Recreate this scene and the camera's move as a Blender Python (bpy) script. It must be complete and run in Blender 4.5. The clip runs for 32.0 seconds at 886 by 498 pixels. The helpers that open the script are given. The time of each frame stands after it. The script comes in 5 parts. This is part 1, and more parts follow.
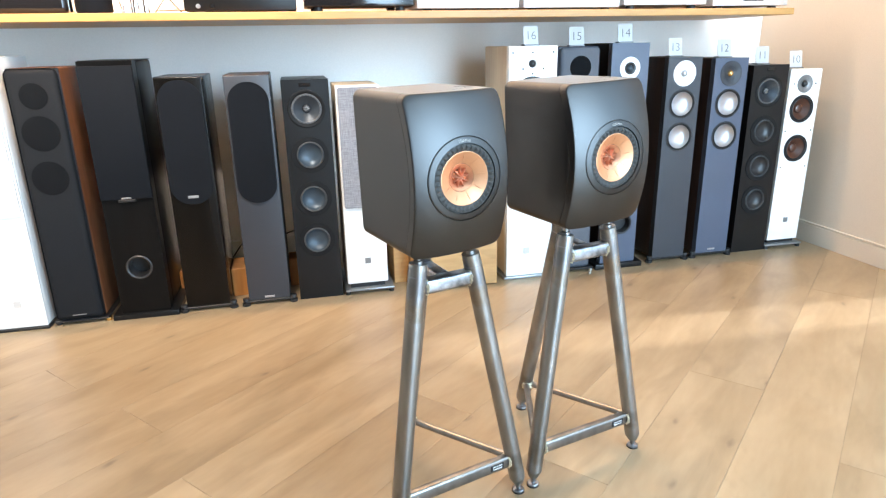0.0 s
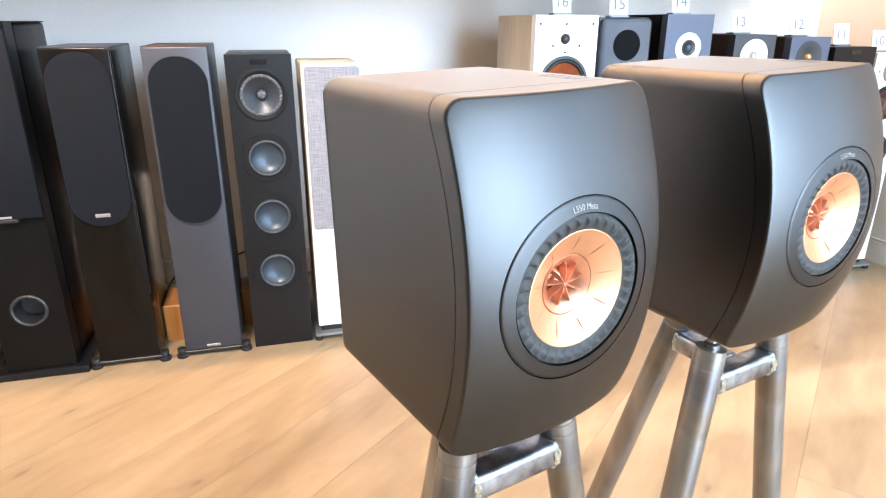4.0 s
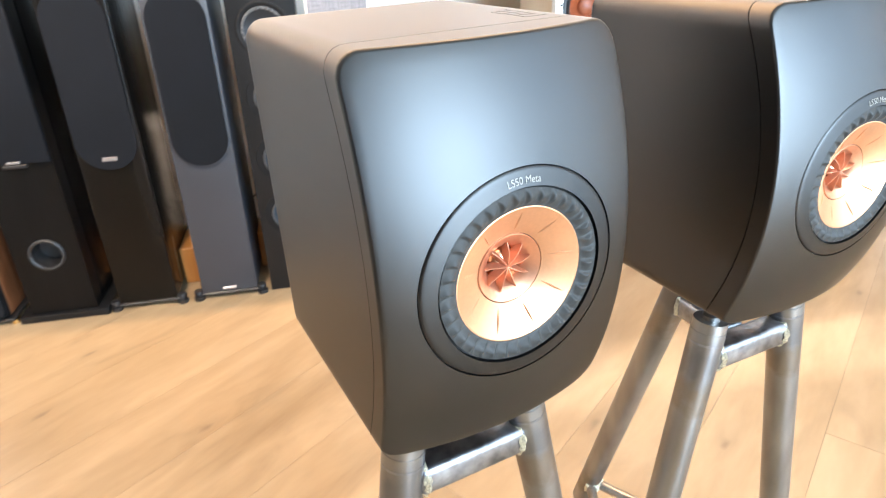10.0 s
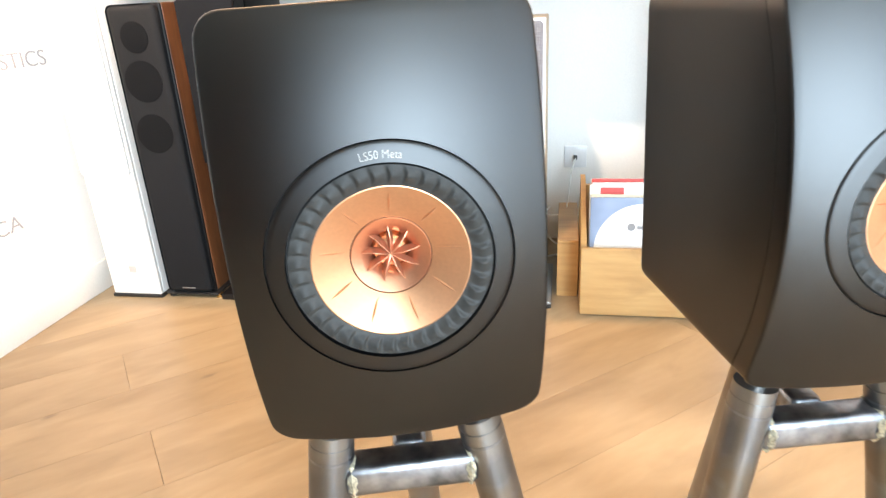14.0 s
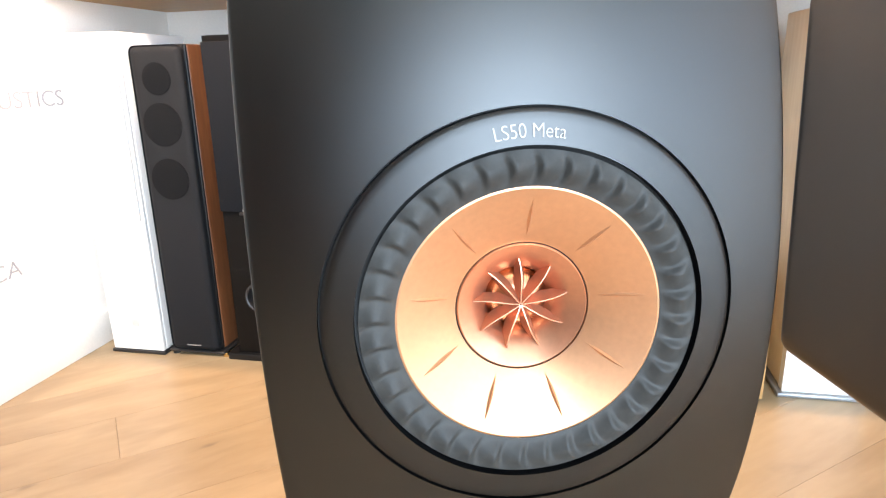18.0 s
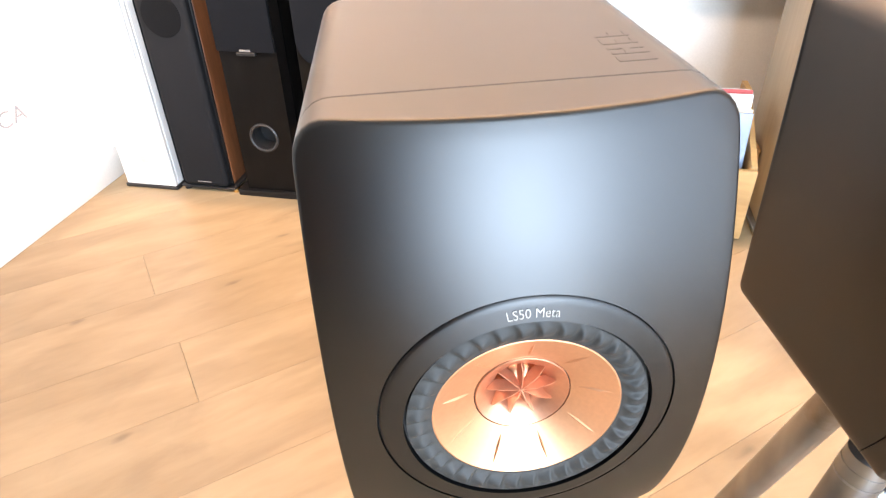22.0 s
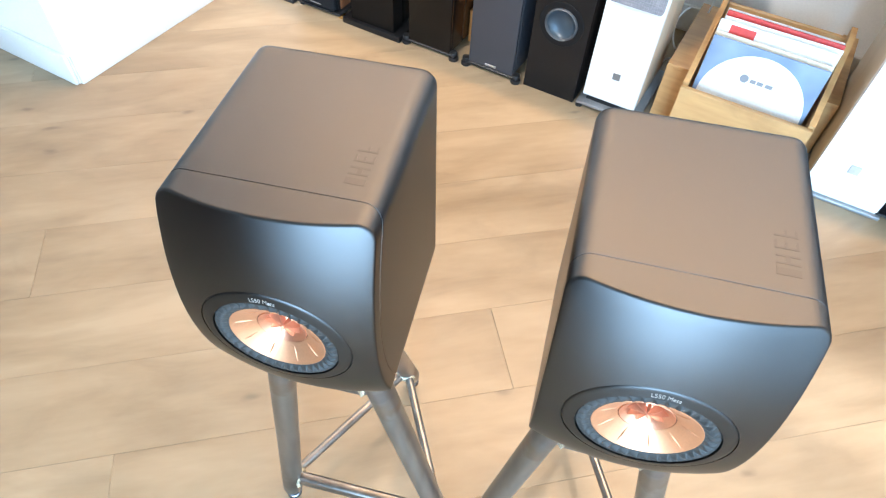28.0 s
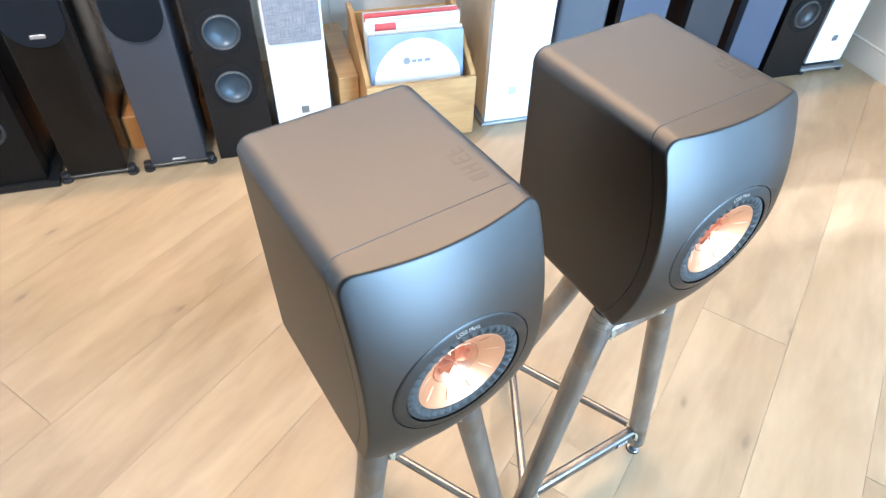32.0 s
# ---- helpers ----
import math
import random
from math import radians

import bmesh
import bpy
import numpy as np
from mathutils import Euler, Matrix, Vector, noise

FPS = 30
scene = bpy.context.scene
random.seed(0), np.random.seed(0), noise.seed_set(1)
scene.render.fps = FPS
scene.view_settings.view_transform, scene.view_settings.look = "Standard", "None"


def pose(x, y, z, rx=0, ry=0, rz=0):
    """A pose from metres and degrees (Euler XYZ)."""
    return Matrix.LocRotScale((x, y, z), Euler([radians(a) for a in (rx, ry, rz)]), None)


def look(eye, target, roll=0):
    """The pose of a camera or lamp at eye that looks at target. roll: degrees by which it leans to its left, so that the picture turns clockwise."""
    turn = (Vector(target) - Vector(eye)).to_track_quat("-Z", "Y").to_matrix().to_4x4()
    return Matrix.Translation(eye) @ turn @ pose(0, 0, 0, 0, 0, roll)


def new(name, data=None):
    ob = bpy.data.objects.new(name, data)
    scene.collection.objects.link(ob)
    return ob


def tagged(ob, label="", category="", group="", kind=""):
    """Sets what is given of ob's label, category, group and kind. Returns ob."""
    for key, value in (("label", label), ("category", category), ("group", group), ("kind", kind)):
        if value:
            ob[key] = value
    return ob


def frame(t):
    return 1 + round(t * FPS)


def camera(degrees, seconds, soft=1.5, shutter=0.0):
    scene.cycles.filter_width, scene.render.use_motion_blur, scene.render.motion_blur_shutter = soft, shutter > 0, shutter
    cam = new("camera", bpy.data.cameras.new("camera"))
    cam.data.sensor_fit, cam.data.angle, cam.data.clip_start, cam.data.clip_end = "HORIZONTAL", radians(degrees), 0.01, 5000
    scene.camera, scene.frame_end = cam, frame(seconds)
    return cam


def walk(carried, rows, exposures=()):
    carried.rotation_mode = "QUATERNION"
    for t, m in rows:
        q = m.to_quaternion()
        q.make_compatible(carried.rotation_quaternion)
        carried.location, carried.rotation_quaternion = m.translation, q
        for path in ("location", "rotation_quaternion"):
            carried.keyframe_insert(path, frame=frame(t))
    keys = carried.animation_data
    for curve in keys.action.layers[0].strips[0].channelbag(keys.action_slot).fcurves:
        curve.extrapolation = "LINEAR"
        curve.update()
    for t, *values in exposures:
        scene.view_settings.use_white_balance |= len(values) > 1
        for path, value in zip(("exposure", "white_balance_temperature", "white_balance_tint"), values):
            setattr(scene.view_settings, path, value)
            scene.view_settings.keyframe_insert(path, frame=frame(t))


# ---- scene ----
# camera and its walk: seconds, place, turn
cam = camera(70.00, 32.0, 1.2, 0.5)
ROWS = [
    (0.0, 0.0624, 0.1523, 1.0276, 72.10, 1.07, -13.07),
    (0.5, 0.0464, 0.2470, 1.0383, 71.94, 0.63, -13.86),
    (1.0, 0.0228, 0.3318, 1.0484, 71.60, 0.31, -14.56),
    (1.5, 0.0107, 0.4181, 1.0642, 71.24, -0.94, -16.01),
    (2.0, 0.0390, 0.4904, 1.0625, 70.97, -0.92, -16.47),
    (2.5, 0.0935, 0.5972, 1.0529, 69.64, -1.00, -13.63),
    (4.5, 0.1275, 0.8597, 0.9838, 70.33, 0.13, -15.75),
    (5.0, 0.1276, 0.8888, 0.9769, 70.32, -0.24, -16.85),
    (5.5, 0.1246, 0.9087, 0.9703, 70.62, -0.75, -19.71),
    (6.0, 0.1192, 0.9108, 0.9703, 71.04, -2.06, -22.75),
    (6.5, 0.1233, 0.9095, 0.9719, 71.56, -2.11, -26.11),
    (7.0, 0.1250, 0.9032, 0.9748, 72.18, -1.34, -29.86),
    (7.5, 0.1269, 0.8950, 0.9780, 72.00, -0.99, -29.54),
    (8.0, 0.1360, 0.8948, 0.9749, 72.15, -0.91, -28.82),
    (8.5, 0.1507, 0.8985, 0.9754, 71.43, 0.16, -25.82),
    (9.0, 0.1726, 0.8963, 0.9737, 70.46, 0.77, -22.23),
    (9.5, 0.2000, 0.8957, 0.9733, 68.88, 0.92, -18.29),
    (10.0, 0.2302, 0.8813, 1.0011, 63.94, 1.65, -11.59),
    (10.5, 0.3023, 0.8619, 1.0433, 59.33, 1.04, -6.36),
    (11.0, 0.4417, 0.8457, 1.0674, 57.86, -0.04, 4.69),
    (11.5, 0.5415, 0.8227, 1.0841, 58.57, 1.35, 11.27),
    (12.0, 0.5654, 0.8159, 1.0754, 60.61, 2.13, 12.98),
    (12.5, 0.5542, 0.8213, 1.0396, 62.55, 1.63, 11.93),
    (13.0, 0.5210, 0.8461, 0.9993, 63.79, 1.81, 11.14),
    (13.5, 0.4829, 0.8705, 0.9690, 65.45, 2.13, 11.06),
    (14.0, 0.4524, 0.8911, 0.9481, 68.26, 2.90, 10.24),
    (14.5, 0.4150, 0.9141, 0.9333, 70.24, 2.97, 11.22),
    (15.0, 0.3915, 0.9367, 0.9181, 71.42, 2.89, 11.96),
    (15.5, 0.3798, 0.9559, 0.9095, 72.72, 2.09, 11.33),
    (17.5, 0.3655, 1.0123, 0.8874, 74.31, 1.53, 11.48),
    (18.0, 0.3650, 1.0179, 0.8868, 74.15, 1.41, 11.62),
    (18.5, 0.3660, 1.0189, 0.8897, 73.80, 1.65, 11.55),
    (19.0, 0.3691, 1.0170, 0.8950, 73.07, 1.25, 11.94),
    (19.5, 0.3683, 1.0178, 0.9101, 70.32, 1.30, 12.01),
    (20.0, 0.3676, 1.0188, 0.9256, 66.72, 1.50, 11.65),
    (20.5, 0.3664, 1.0165, 0.9523, 63.66, 0.95, 11.86),
    (21.0, 0.3641, 1.0152, 0.9806, 59.55, 1.01, 12.03),
    (21.5, 0.3603, 1.0120, 1.0174, 57.67, 1.47, 11.65),
    (22.0, 0.3568, 1.0121, 1.0529, 55.47, 1.27, 11.36),
    (22.5, 0.3538, 1.0240, 1.0905, 52.88, 1.39, 10.36),
    (23.0, 0.3413, 1.0403, 1.1273, 50.12, 0.82, 9.44),
    (23.5, 0.3322, 1.0578, 1.1522, 45.57, 0.10, 4.70),
    (24.0, 0.3298, 1.0716, 1.1827, 42.04, -1.40, 2.00),
    (24.5, 0.3575, 1.0751, 1.2227, 39.51, -2.24, 3.20),
    (25.0, 0.3994, 1.0631, 1.2656, 37.44, -2.55, 8.08),
    (25.5, 0.4576, 1.0483, 1.3045, 36.46, -3.06, 15.47),
    (27.5, 0.6381, 1.0372, 1.3464, 38.91, -1.93, 30.86),
    (28.0, 0.6327, 1.0361, 1.3470, 38.14, -2.04, 30.07),
    (28.5, 0.6129, 1.0268, 1.3410, 37.53, -2.28, 28.22),
    (29.0, 0.5887, 1.0173, 1.3366, 37.27, -1.80, 24.91),
    (29.5, 0.5437, 1.0011, 1.3356, 37.99, -1.91, 17.66),
    (30.0, 0.4766, 0.9767, 1.3326, 38.55, -1.82, 9.96),
    (30.5, 0.3988, 0.9599, 1.3192, 38.59, -2.06, 2.54),
    (31.0, 0.3331, 0.9453, 1.3088, 40.30, -2.52, -5.11),
    (31.5, 0.2771, 0.9311, 1.3048, 42.35, -2.32, -11.31),
    (32.0, 0.2213, 0.9183, 1.3064, 44.87, -1.97, -15.88),
]
EXPOSURES = [(0, 0.01, 6500, 11), (2, 0.12, 6450, 12), (5, 0.54, 6950, 21), (6, 0.61, 7100, 22), (7.5, 0.38, 7100, 22), (10, 0.40, 6850, 15), (14, 0.11, 7550, 17), (19, 0.30, 7250, 20), (22, 0.36, 7250, 22), (25, 0.19, 6850, 13), (28, 0.20, 5800, 9), (32, 0.27, 5550, 9)]
walk(cam, [(t, pose(x, y, z, rx, ry, rz)) for t, x, y, z, rx, ry, rz in ROWS], EXPOSURES)

# ---- world, daylight and lamps ----
world = bpy.data.worlds.new("sky")
scene.world = world
world.use_nodes = True
wn = world.node_tree.nodes
sky = wn.new("ShaderNodeTexSky")
sky.sky_type = "NISHITA"
sky.sun_disc = False
sky.sun_elevation, sky.sun_rotation = radians(45), radians(92)
world.node_tree.links.new(sky.outputs[0], wn["Background"].inputs[0])
wn["Background"].inputs[1].default_value = 0.12


def lamp(name, kind, m, energy, colour, size=1.0, size_y=None, shape="RECTANGLE", spread=None):
    data = bpy.data.lights.new(name, kind)
    data.energy, data.color = energy, colour
    if kind == "AREA":
        data.shape, data.size = shape, size
        if size_y:
            data.size_y = size_y
        if spread:
            data.spread = radians(spread)
    ob = new(name, data)
    ob.matrix_world = m
    return ob


sun = lamp("sun", "SUN", look((6, 1.29, 6.2), (0, 1.67, 0.2)), 3.4, (1.0, 0.985, 0.97))
sun.data.angle = radians(2.2)
# daylight that comes in by the shop windows
lamp("window_daylight", "AREA", look((2.96, -0.75, 1.59), (0.0, -0.75, 1.59)), 95, (0.50, 0.76, 1.0), 2.9, 3.0, spread=150)
lamp("front_window_daylight", "AREA", look((2.08, -2.32, 1.59), (2.08, 0, 1.59)), 410, (0.53, 0.775, 1.0), 1.72, 3.0)
# added fill spots, unseen, that brighten the wall behind the left towers
for lx in (-0.95, -0.42):
    lamp("wall_fill_spot", "AREA", look((lx, 0.7, 3.27), (lx + 0.1, 3.3, 0.80)), 15, (1.0, 0.86, 0.72), 0.14, shape="DISK", spread=46)
# warm ceiling downlights, unseen, assumed from the warm sheen on the speaker tops
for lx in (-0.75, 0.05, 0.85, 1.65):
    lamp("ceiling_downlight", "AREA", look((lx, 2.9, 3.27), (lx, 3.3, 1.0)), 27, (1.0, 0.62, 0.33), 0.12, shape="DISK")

# ---- materials ----


def mat(name, colour, rough=0.5, metal=0.0, spec=0.5, vary=0.06, scale=12.0, fine=160.0, bump=0.05, bump_dist=0.001, coat=0.0, stretch=(1, 1, 1), tone=0.0, rough_vary=0.08):
    """A surface with variation at two scales, fine relief and uneven gloss."""
    m = bpy.data.materials.new(name)
    m.use_nodes = True
    n, l = m.node_tree.nodes, m.node_tree.links
    b = n["Principled BSDF"]
    b.inputs["Metallic"].default_value = metal
    b.inputs["Specular IOR Level"].default_value = spec
    b.inputs["Coat Weight"].default_value = coat
    co = n.new("ShaderNodeTexCoord")
    mp = n.new("ShaderNodeMapping")
    mp.inputs["Scale"].default_value = stretch
    l.new(co.outputs["Object"], mp.inputs["Vector"])
    big, small = n.new("ShaderNodeTexNoise"), n.new("ShaderNodeTexNoise")
    big.inputs["Scale"].default_value, small.inputs["Scale"].default_value = scale, fine
    big.inputs["Detail"].default_value = 4
    for t in (big, small):
        l.new(mp.outputs[0], t.inputs["Vector"])
    add = n.new("ShaderNodeMath")
    add.operation = "MULTIPLY_ADD"
    add.inputs[1].default_value = 0.5
    l.new(small.outputs["Fac"], add.inputs[0])
    half = n.new("ShaderNodeMath")
    half.operation = "MULTIPLY"
    half.inputs[1].default_value = 0.5
    l.new(big.outputs["Fac"], half.inputs[0])
    l.new(half.outputs[0], add.inputs[2])
    ramp = n.new("ShaderNodeValToRGB")
    lo = [max(0.0, c * (1 - 2.2 * vary)) for c in colour]
    hi = [min(1.0, c * (1 + 2.2 * vary)) for c in colour]
    ramp.color_ramp.elements[0].position, ramp.color_ramp.elements[1].position = 0.3, 0.7
    ramp.color_ramp.elements[0].color, ramp.color_ramp.elements[1].color = (*lo, 1), (*hi, 1)
    l.new(add.outputs[0], ramp.inputs[0])
    out = ramp.outputs[0]
    if tone:
        info, hsv = n.new("ShaderNodeObjectInfo"), n.new("ShaderNodeHueSaturation")
        k = n.new("ShaderNodeMapRange")
        k.inputs[3].default_value, k.inputs[4].default_value = 1 - tone, 1 + tone
        l.new(info.outputs["Random"], k.inputs[0])
        l.new(k.outputs[0], hsv.inputs["Value"])
        l.new(out, hsv.inputs["Color"])
        out = hsv.outputs[0]
    l.new(out, b.inputs["Base Color"])
    rr = n.new("ShaderNodeMapRange")
    rr.inputs[3].default_value, rr.inputs[4].default_value = max(0.02, rough - rough_vary), min(1, rough + rough_vary)
    l.new(big.outputs["Fac"], rr.inputs[0])
    l.new(rr.outputs[0], b.inputs["Roughness"])
    if bump:
        bp = n.new("ShaderNodeBump")
        bp.inputs["Strength"].default_value, bp.inputs["Distance"].default_value = bump, bump_dist
        l.new(small.outputs["Fac"], bp.inputs["Height"])
        l.new(bp.outputs[0], b.inputs["Normal"])
    return m


def wood(name, dark, light, rough=0.45, along="x", ring=7.0, grain=70.0, tone=0.0, knots=False, bump=0.12, spec=0.5, blotch=0.0, fine=0.35, run=0.12, knot=4.6):
    """Timber whose grain runs along one axis of its object, with streaks, pores and, if asked, knots."""
    m = bpy.data.materials.new(name)
    m.use_nodes = True
    n, l = m.node_tree.nodes, m.node_tree.links
    b = n["Principled BSDF"]
    b.inputs["Specular IOR Level"].default_value = spec
    co, mp, info = n.new("ShaderNodeTexCoord"), n.new("ShaderNodeMapping"), n.new("ShaderNodeObjectInfo")
    s = {"x": (run, 1, 1), "y": (1, run, 1), "z": (1, 1, run)}[along]
    mp.inputs["Scale"].default_value = s
    off = n.new("ShaderNodeVectorMath")
    off.operation = "MULTIPLY_ADD"
    comb = n.new("ShaderNodeCombineXYZ")
    for i in range(3):
        l.new(info.outputs["Random"], comb.inputs[i])
    l.new(comb.outputs[0], off.inputs[0])
    off.inputs[1].default_value = (37.0, 53.0, 11.0)
    l.new(co.outputs["Object"], off.inputs[2])
    l.new(off.outputs[0], mp.inputs["Vector"])
    n1, n2 = n.new("ShaderNodeTexNoise"), n.new("ShaderNodeTexNoise")
    n1.inputs["Scale"].default_value, n1.inputs["Detail"].default_value, n1.inputs["Distortion"].default_value = ring, 5, 0.8
    n2.inputs["Scale"].default_value, n2.inputs["Detail"].default_value = grain, 3
    l.new(mp.outputs[0], n1.inputs["Vector"])
    l.new(mp.outputs[0], n2.inputs["Vector"])
    mx = n.new("ShaderNodeMath")
    mx.operation = "MULTIPLY_ADD"
    mx.inputs[1].default_value = fine
    l.new(n2.outputs["Fac"], mx.inputs[0])
    sc = n.new("ShaderNodeMath")
    sc.operation = "MULTIPLY"
    sc.inputs[1].default_value = 1 - fine
    l.new(n1.outputs["Fac"], sc.inputs[0])
    l.new(sc.outputs[0], mx.inputs[2])
    ramp = n.new("ShaderNodeValToRGB")
    e = ramp.color_ramp.elements
    e[0].position, e[0].color = 0.30, (*dark, 1)
    e[1].position, e[1].color = 0.68, (*light, 1)
    l.new(mx.outputs[0], ramp.inputs[0])
    out = ramp.outputs[0]
    if knots:
        kmap = n.new("ShaderNodeMapping")
        kmap.inputs["Scale"].default_value = (0.45, 1, 1)
        l.new(off.outputs[0], kmap.inputs["Vector"])
        vo = n.new("ShaderNodeTexVoronoi")
        vo.voronoi_dimensions = "2D"
        vo.inputs["Scale"].default_value = knot
        vo.inputs["Randomness"].default_value = 1.0
        warp = n.new("ShaderNodeVectorMath")
        warp.operation = "MULTIPLY_ADD"
        warp.inputs[1].default_value = (0.03, 0.03, 0.0)
        wnz = n.new("ShaderNodeTexNoise")
        wnz.inputs["Scale"].default_value = 22
        l.new(kmap.outputs[0], wnz.inputs["Vector"])
        l.new(wnz.outputs["Color"], warp.inputs[0])
        l.new(kmap.outputs[0], warp.inputs[2])
        l.new(warp.outputs[0], vo.inputs["Vector"])
        kr = n.new("ShaderNodeValToRGB")
        kr.color_ramp.elements[0].position, kr.color_ramp.elements[0].color = 0.014, (0.6, 0.6, 0.6, 1)
        kr.color_ramp.elements[1].position, kr.color_ramp.elements[1].color = 0.19, (0, 0, 0, 1)
        halo = kr.color_ramp.elements.new(0.065)
        halo.color = (0.17, 0.17, 0.17, 1)
        l.new(vo.outputs["Distance"], kr.inputs[0])
        some = n.new("ShaderNodeMath")
        some.operation = "GREATER_THAN"
        some.inputs[1].default_value = 0.60
        sep = n.new("ShaderNodeSeparateColor")
        l.new(vo.outputs["Color"], sep.inputs[0])
        l.new(sep.outputs[0], some.inputs[0])
        km = n.new("ShaderNodeMath")
        km.operation = "MULTIPLY"
        l.new(kr.outputs[0], km.inputs[0])
        l.new(some.outputs[0], km.inputs[1])
        mix = n.new("ShaderNodeMix")
        mix.data_type = "RGBA"
        l.new(km.outputs[0], mix.inputs[0])
        l.new(out, mix.inputs[6])
        mix.inputs[7].default_value = (dark[0] * 0.42, dark[1] * 0.44, dark[2] * 0.52, 1)
        out = mix.outputs[2]
    if tone:
        hsv, k = n.new("ShaderNodeHueSaturation"), n.new("ShaderNodeMapRange")
        k.inputs[3].default_value, k.inputs[4].default_value = 1 - tone, 1 + tone
        l.new(info.outputs["Random"], k.inputs[0])
        l.new(k.outputs[0], hsv.inputs["Value"])
        l.new(out, hsv.inputs["Color"])
        out = hsv.outputs[0]
    if blotch:
        bn, bmp, br, bm2 = n.new("ShaderNodeTexNoise"), n.new("ShaderNodeMapping"), n.new("ShaderNodeMapRange"), n.new("ShaderNodeMix")
        bmp.inputs["Scale"].default_value = (0.4, 1, 1)
        bn.inputs["Scale"].default_value, bn.inputs["Detail"].default_value, bn.inputs["Distortion"].default_value = 7.0, 6, 1.2
        l.new(off.outputs[0], bmp.inputs["Vector"])
        l.new(bmp.outputs[0], bn.inputs["Vector"])
        br.inputs[1].default_value, br.inputs[2].default_value, br.inputs[3].default_value, br.inputs[4].default_value = 0.5, 0.72, 0.0, blotch
        l.new(bn.outputs["Fac"], br.inputs[0])
        bm2.data_type = "RGBA"
        l.new(br.outputs[0], bm2.inputs[0])
        l.new(out, bm2.inputs[6])
        bm2.inputs[7].default_value = (dark[0] * 0.62, dark[1] * 0.62, dark[2] * 0.66, 1)
        out = bm2.outputs[2]
    l.new(out, b.inputs["Base Color"])
    rr = n.new("ShaderNodeMapRange")
    rr.inputs[3].default_value, rr.inputs[4].default_value = rough - 0.08, rough + 0.1
    l.new(n1.outputs["Fac"], rr.inputs[0])
    l.new(rr.outputs[0], b.inputs["Roughness"])
    bp = n.new("ShaderNodeBump")
    bp.inputs["Strength"].default_value, bp.inputs["Distance"].default_value = bump, 0.001
    l.new(mx.outputs[0], bp.inputs["Height"])
    l.new(bp.outputs[0], b.inputs["Normal"])
    return m


def weave(name, dark, light, scale=420.0):
    """Woven grille cloth: crossing threads with slubs."""
    m = mat(name, light, 0.85, vary=0.12, scale=60, fine=scale, bump=0.4, spec=0.2)
    n, l = m.node_tree.nodes, m.node_tree.links
    co = n.new("ShaderNodeTexCoord")
    mix = n.new("ShaderNodeMix")
    mix.data_type = "RGBA"
    waves = []
    for stretch in ((1, 1, 0.06), (0.06, 1, 1)):
        mp, w = n.new("ShaderNodeMapping"), n.new("ShaderNodeTexNoise")
        mp.inputs["Scale"].default_value = stretch
        w.inputs["Scale"].default_value, w.inputs["Detail"].default_value = scale, 2
        l.new(co.outputs["Object"], mp.inputs["Vector"])
        l.new(mp.outputs[0], w.inputs["Vector"])
        waves.append(w)
    mu = n.new("ShaderNodeMath")
    mu.operation = "MULTIPLY"
    l.new(waves[0].outputs["Fac"], mu.inputs[0])
    l.new(waves[1].outputs["Fac"], mu.inputs[1])
    r = n.new("ShaderNodeMapRange")
    r.inputs[1].default_value, r.inputs[2].default_value = 0.17, 0.34
    l.new(mu.outputs[0], r.inputs[0])
    l.new(r.outputs[0], mix.inputs[0])
    mix.inputs[6].default_value, mix.inputs[7].default_value = (*dark, 1), (*light, 1)
    l.new(mix.outputs[2], n["Principled BSDF"].inputs["Base Color"])
    return m


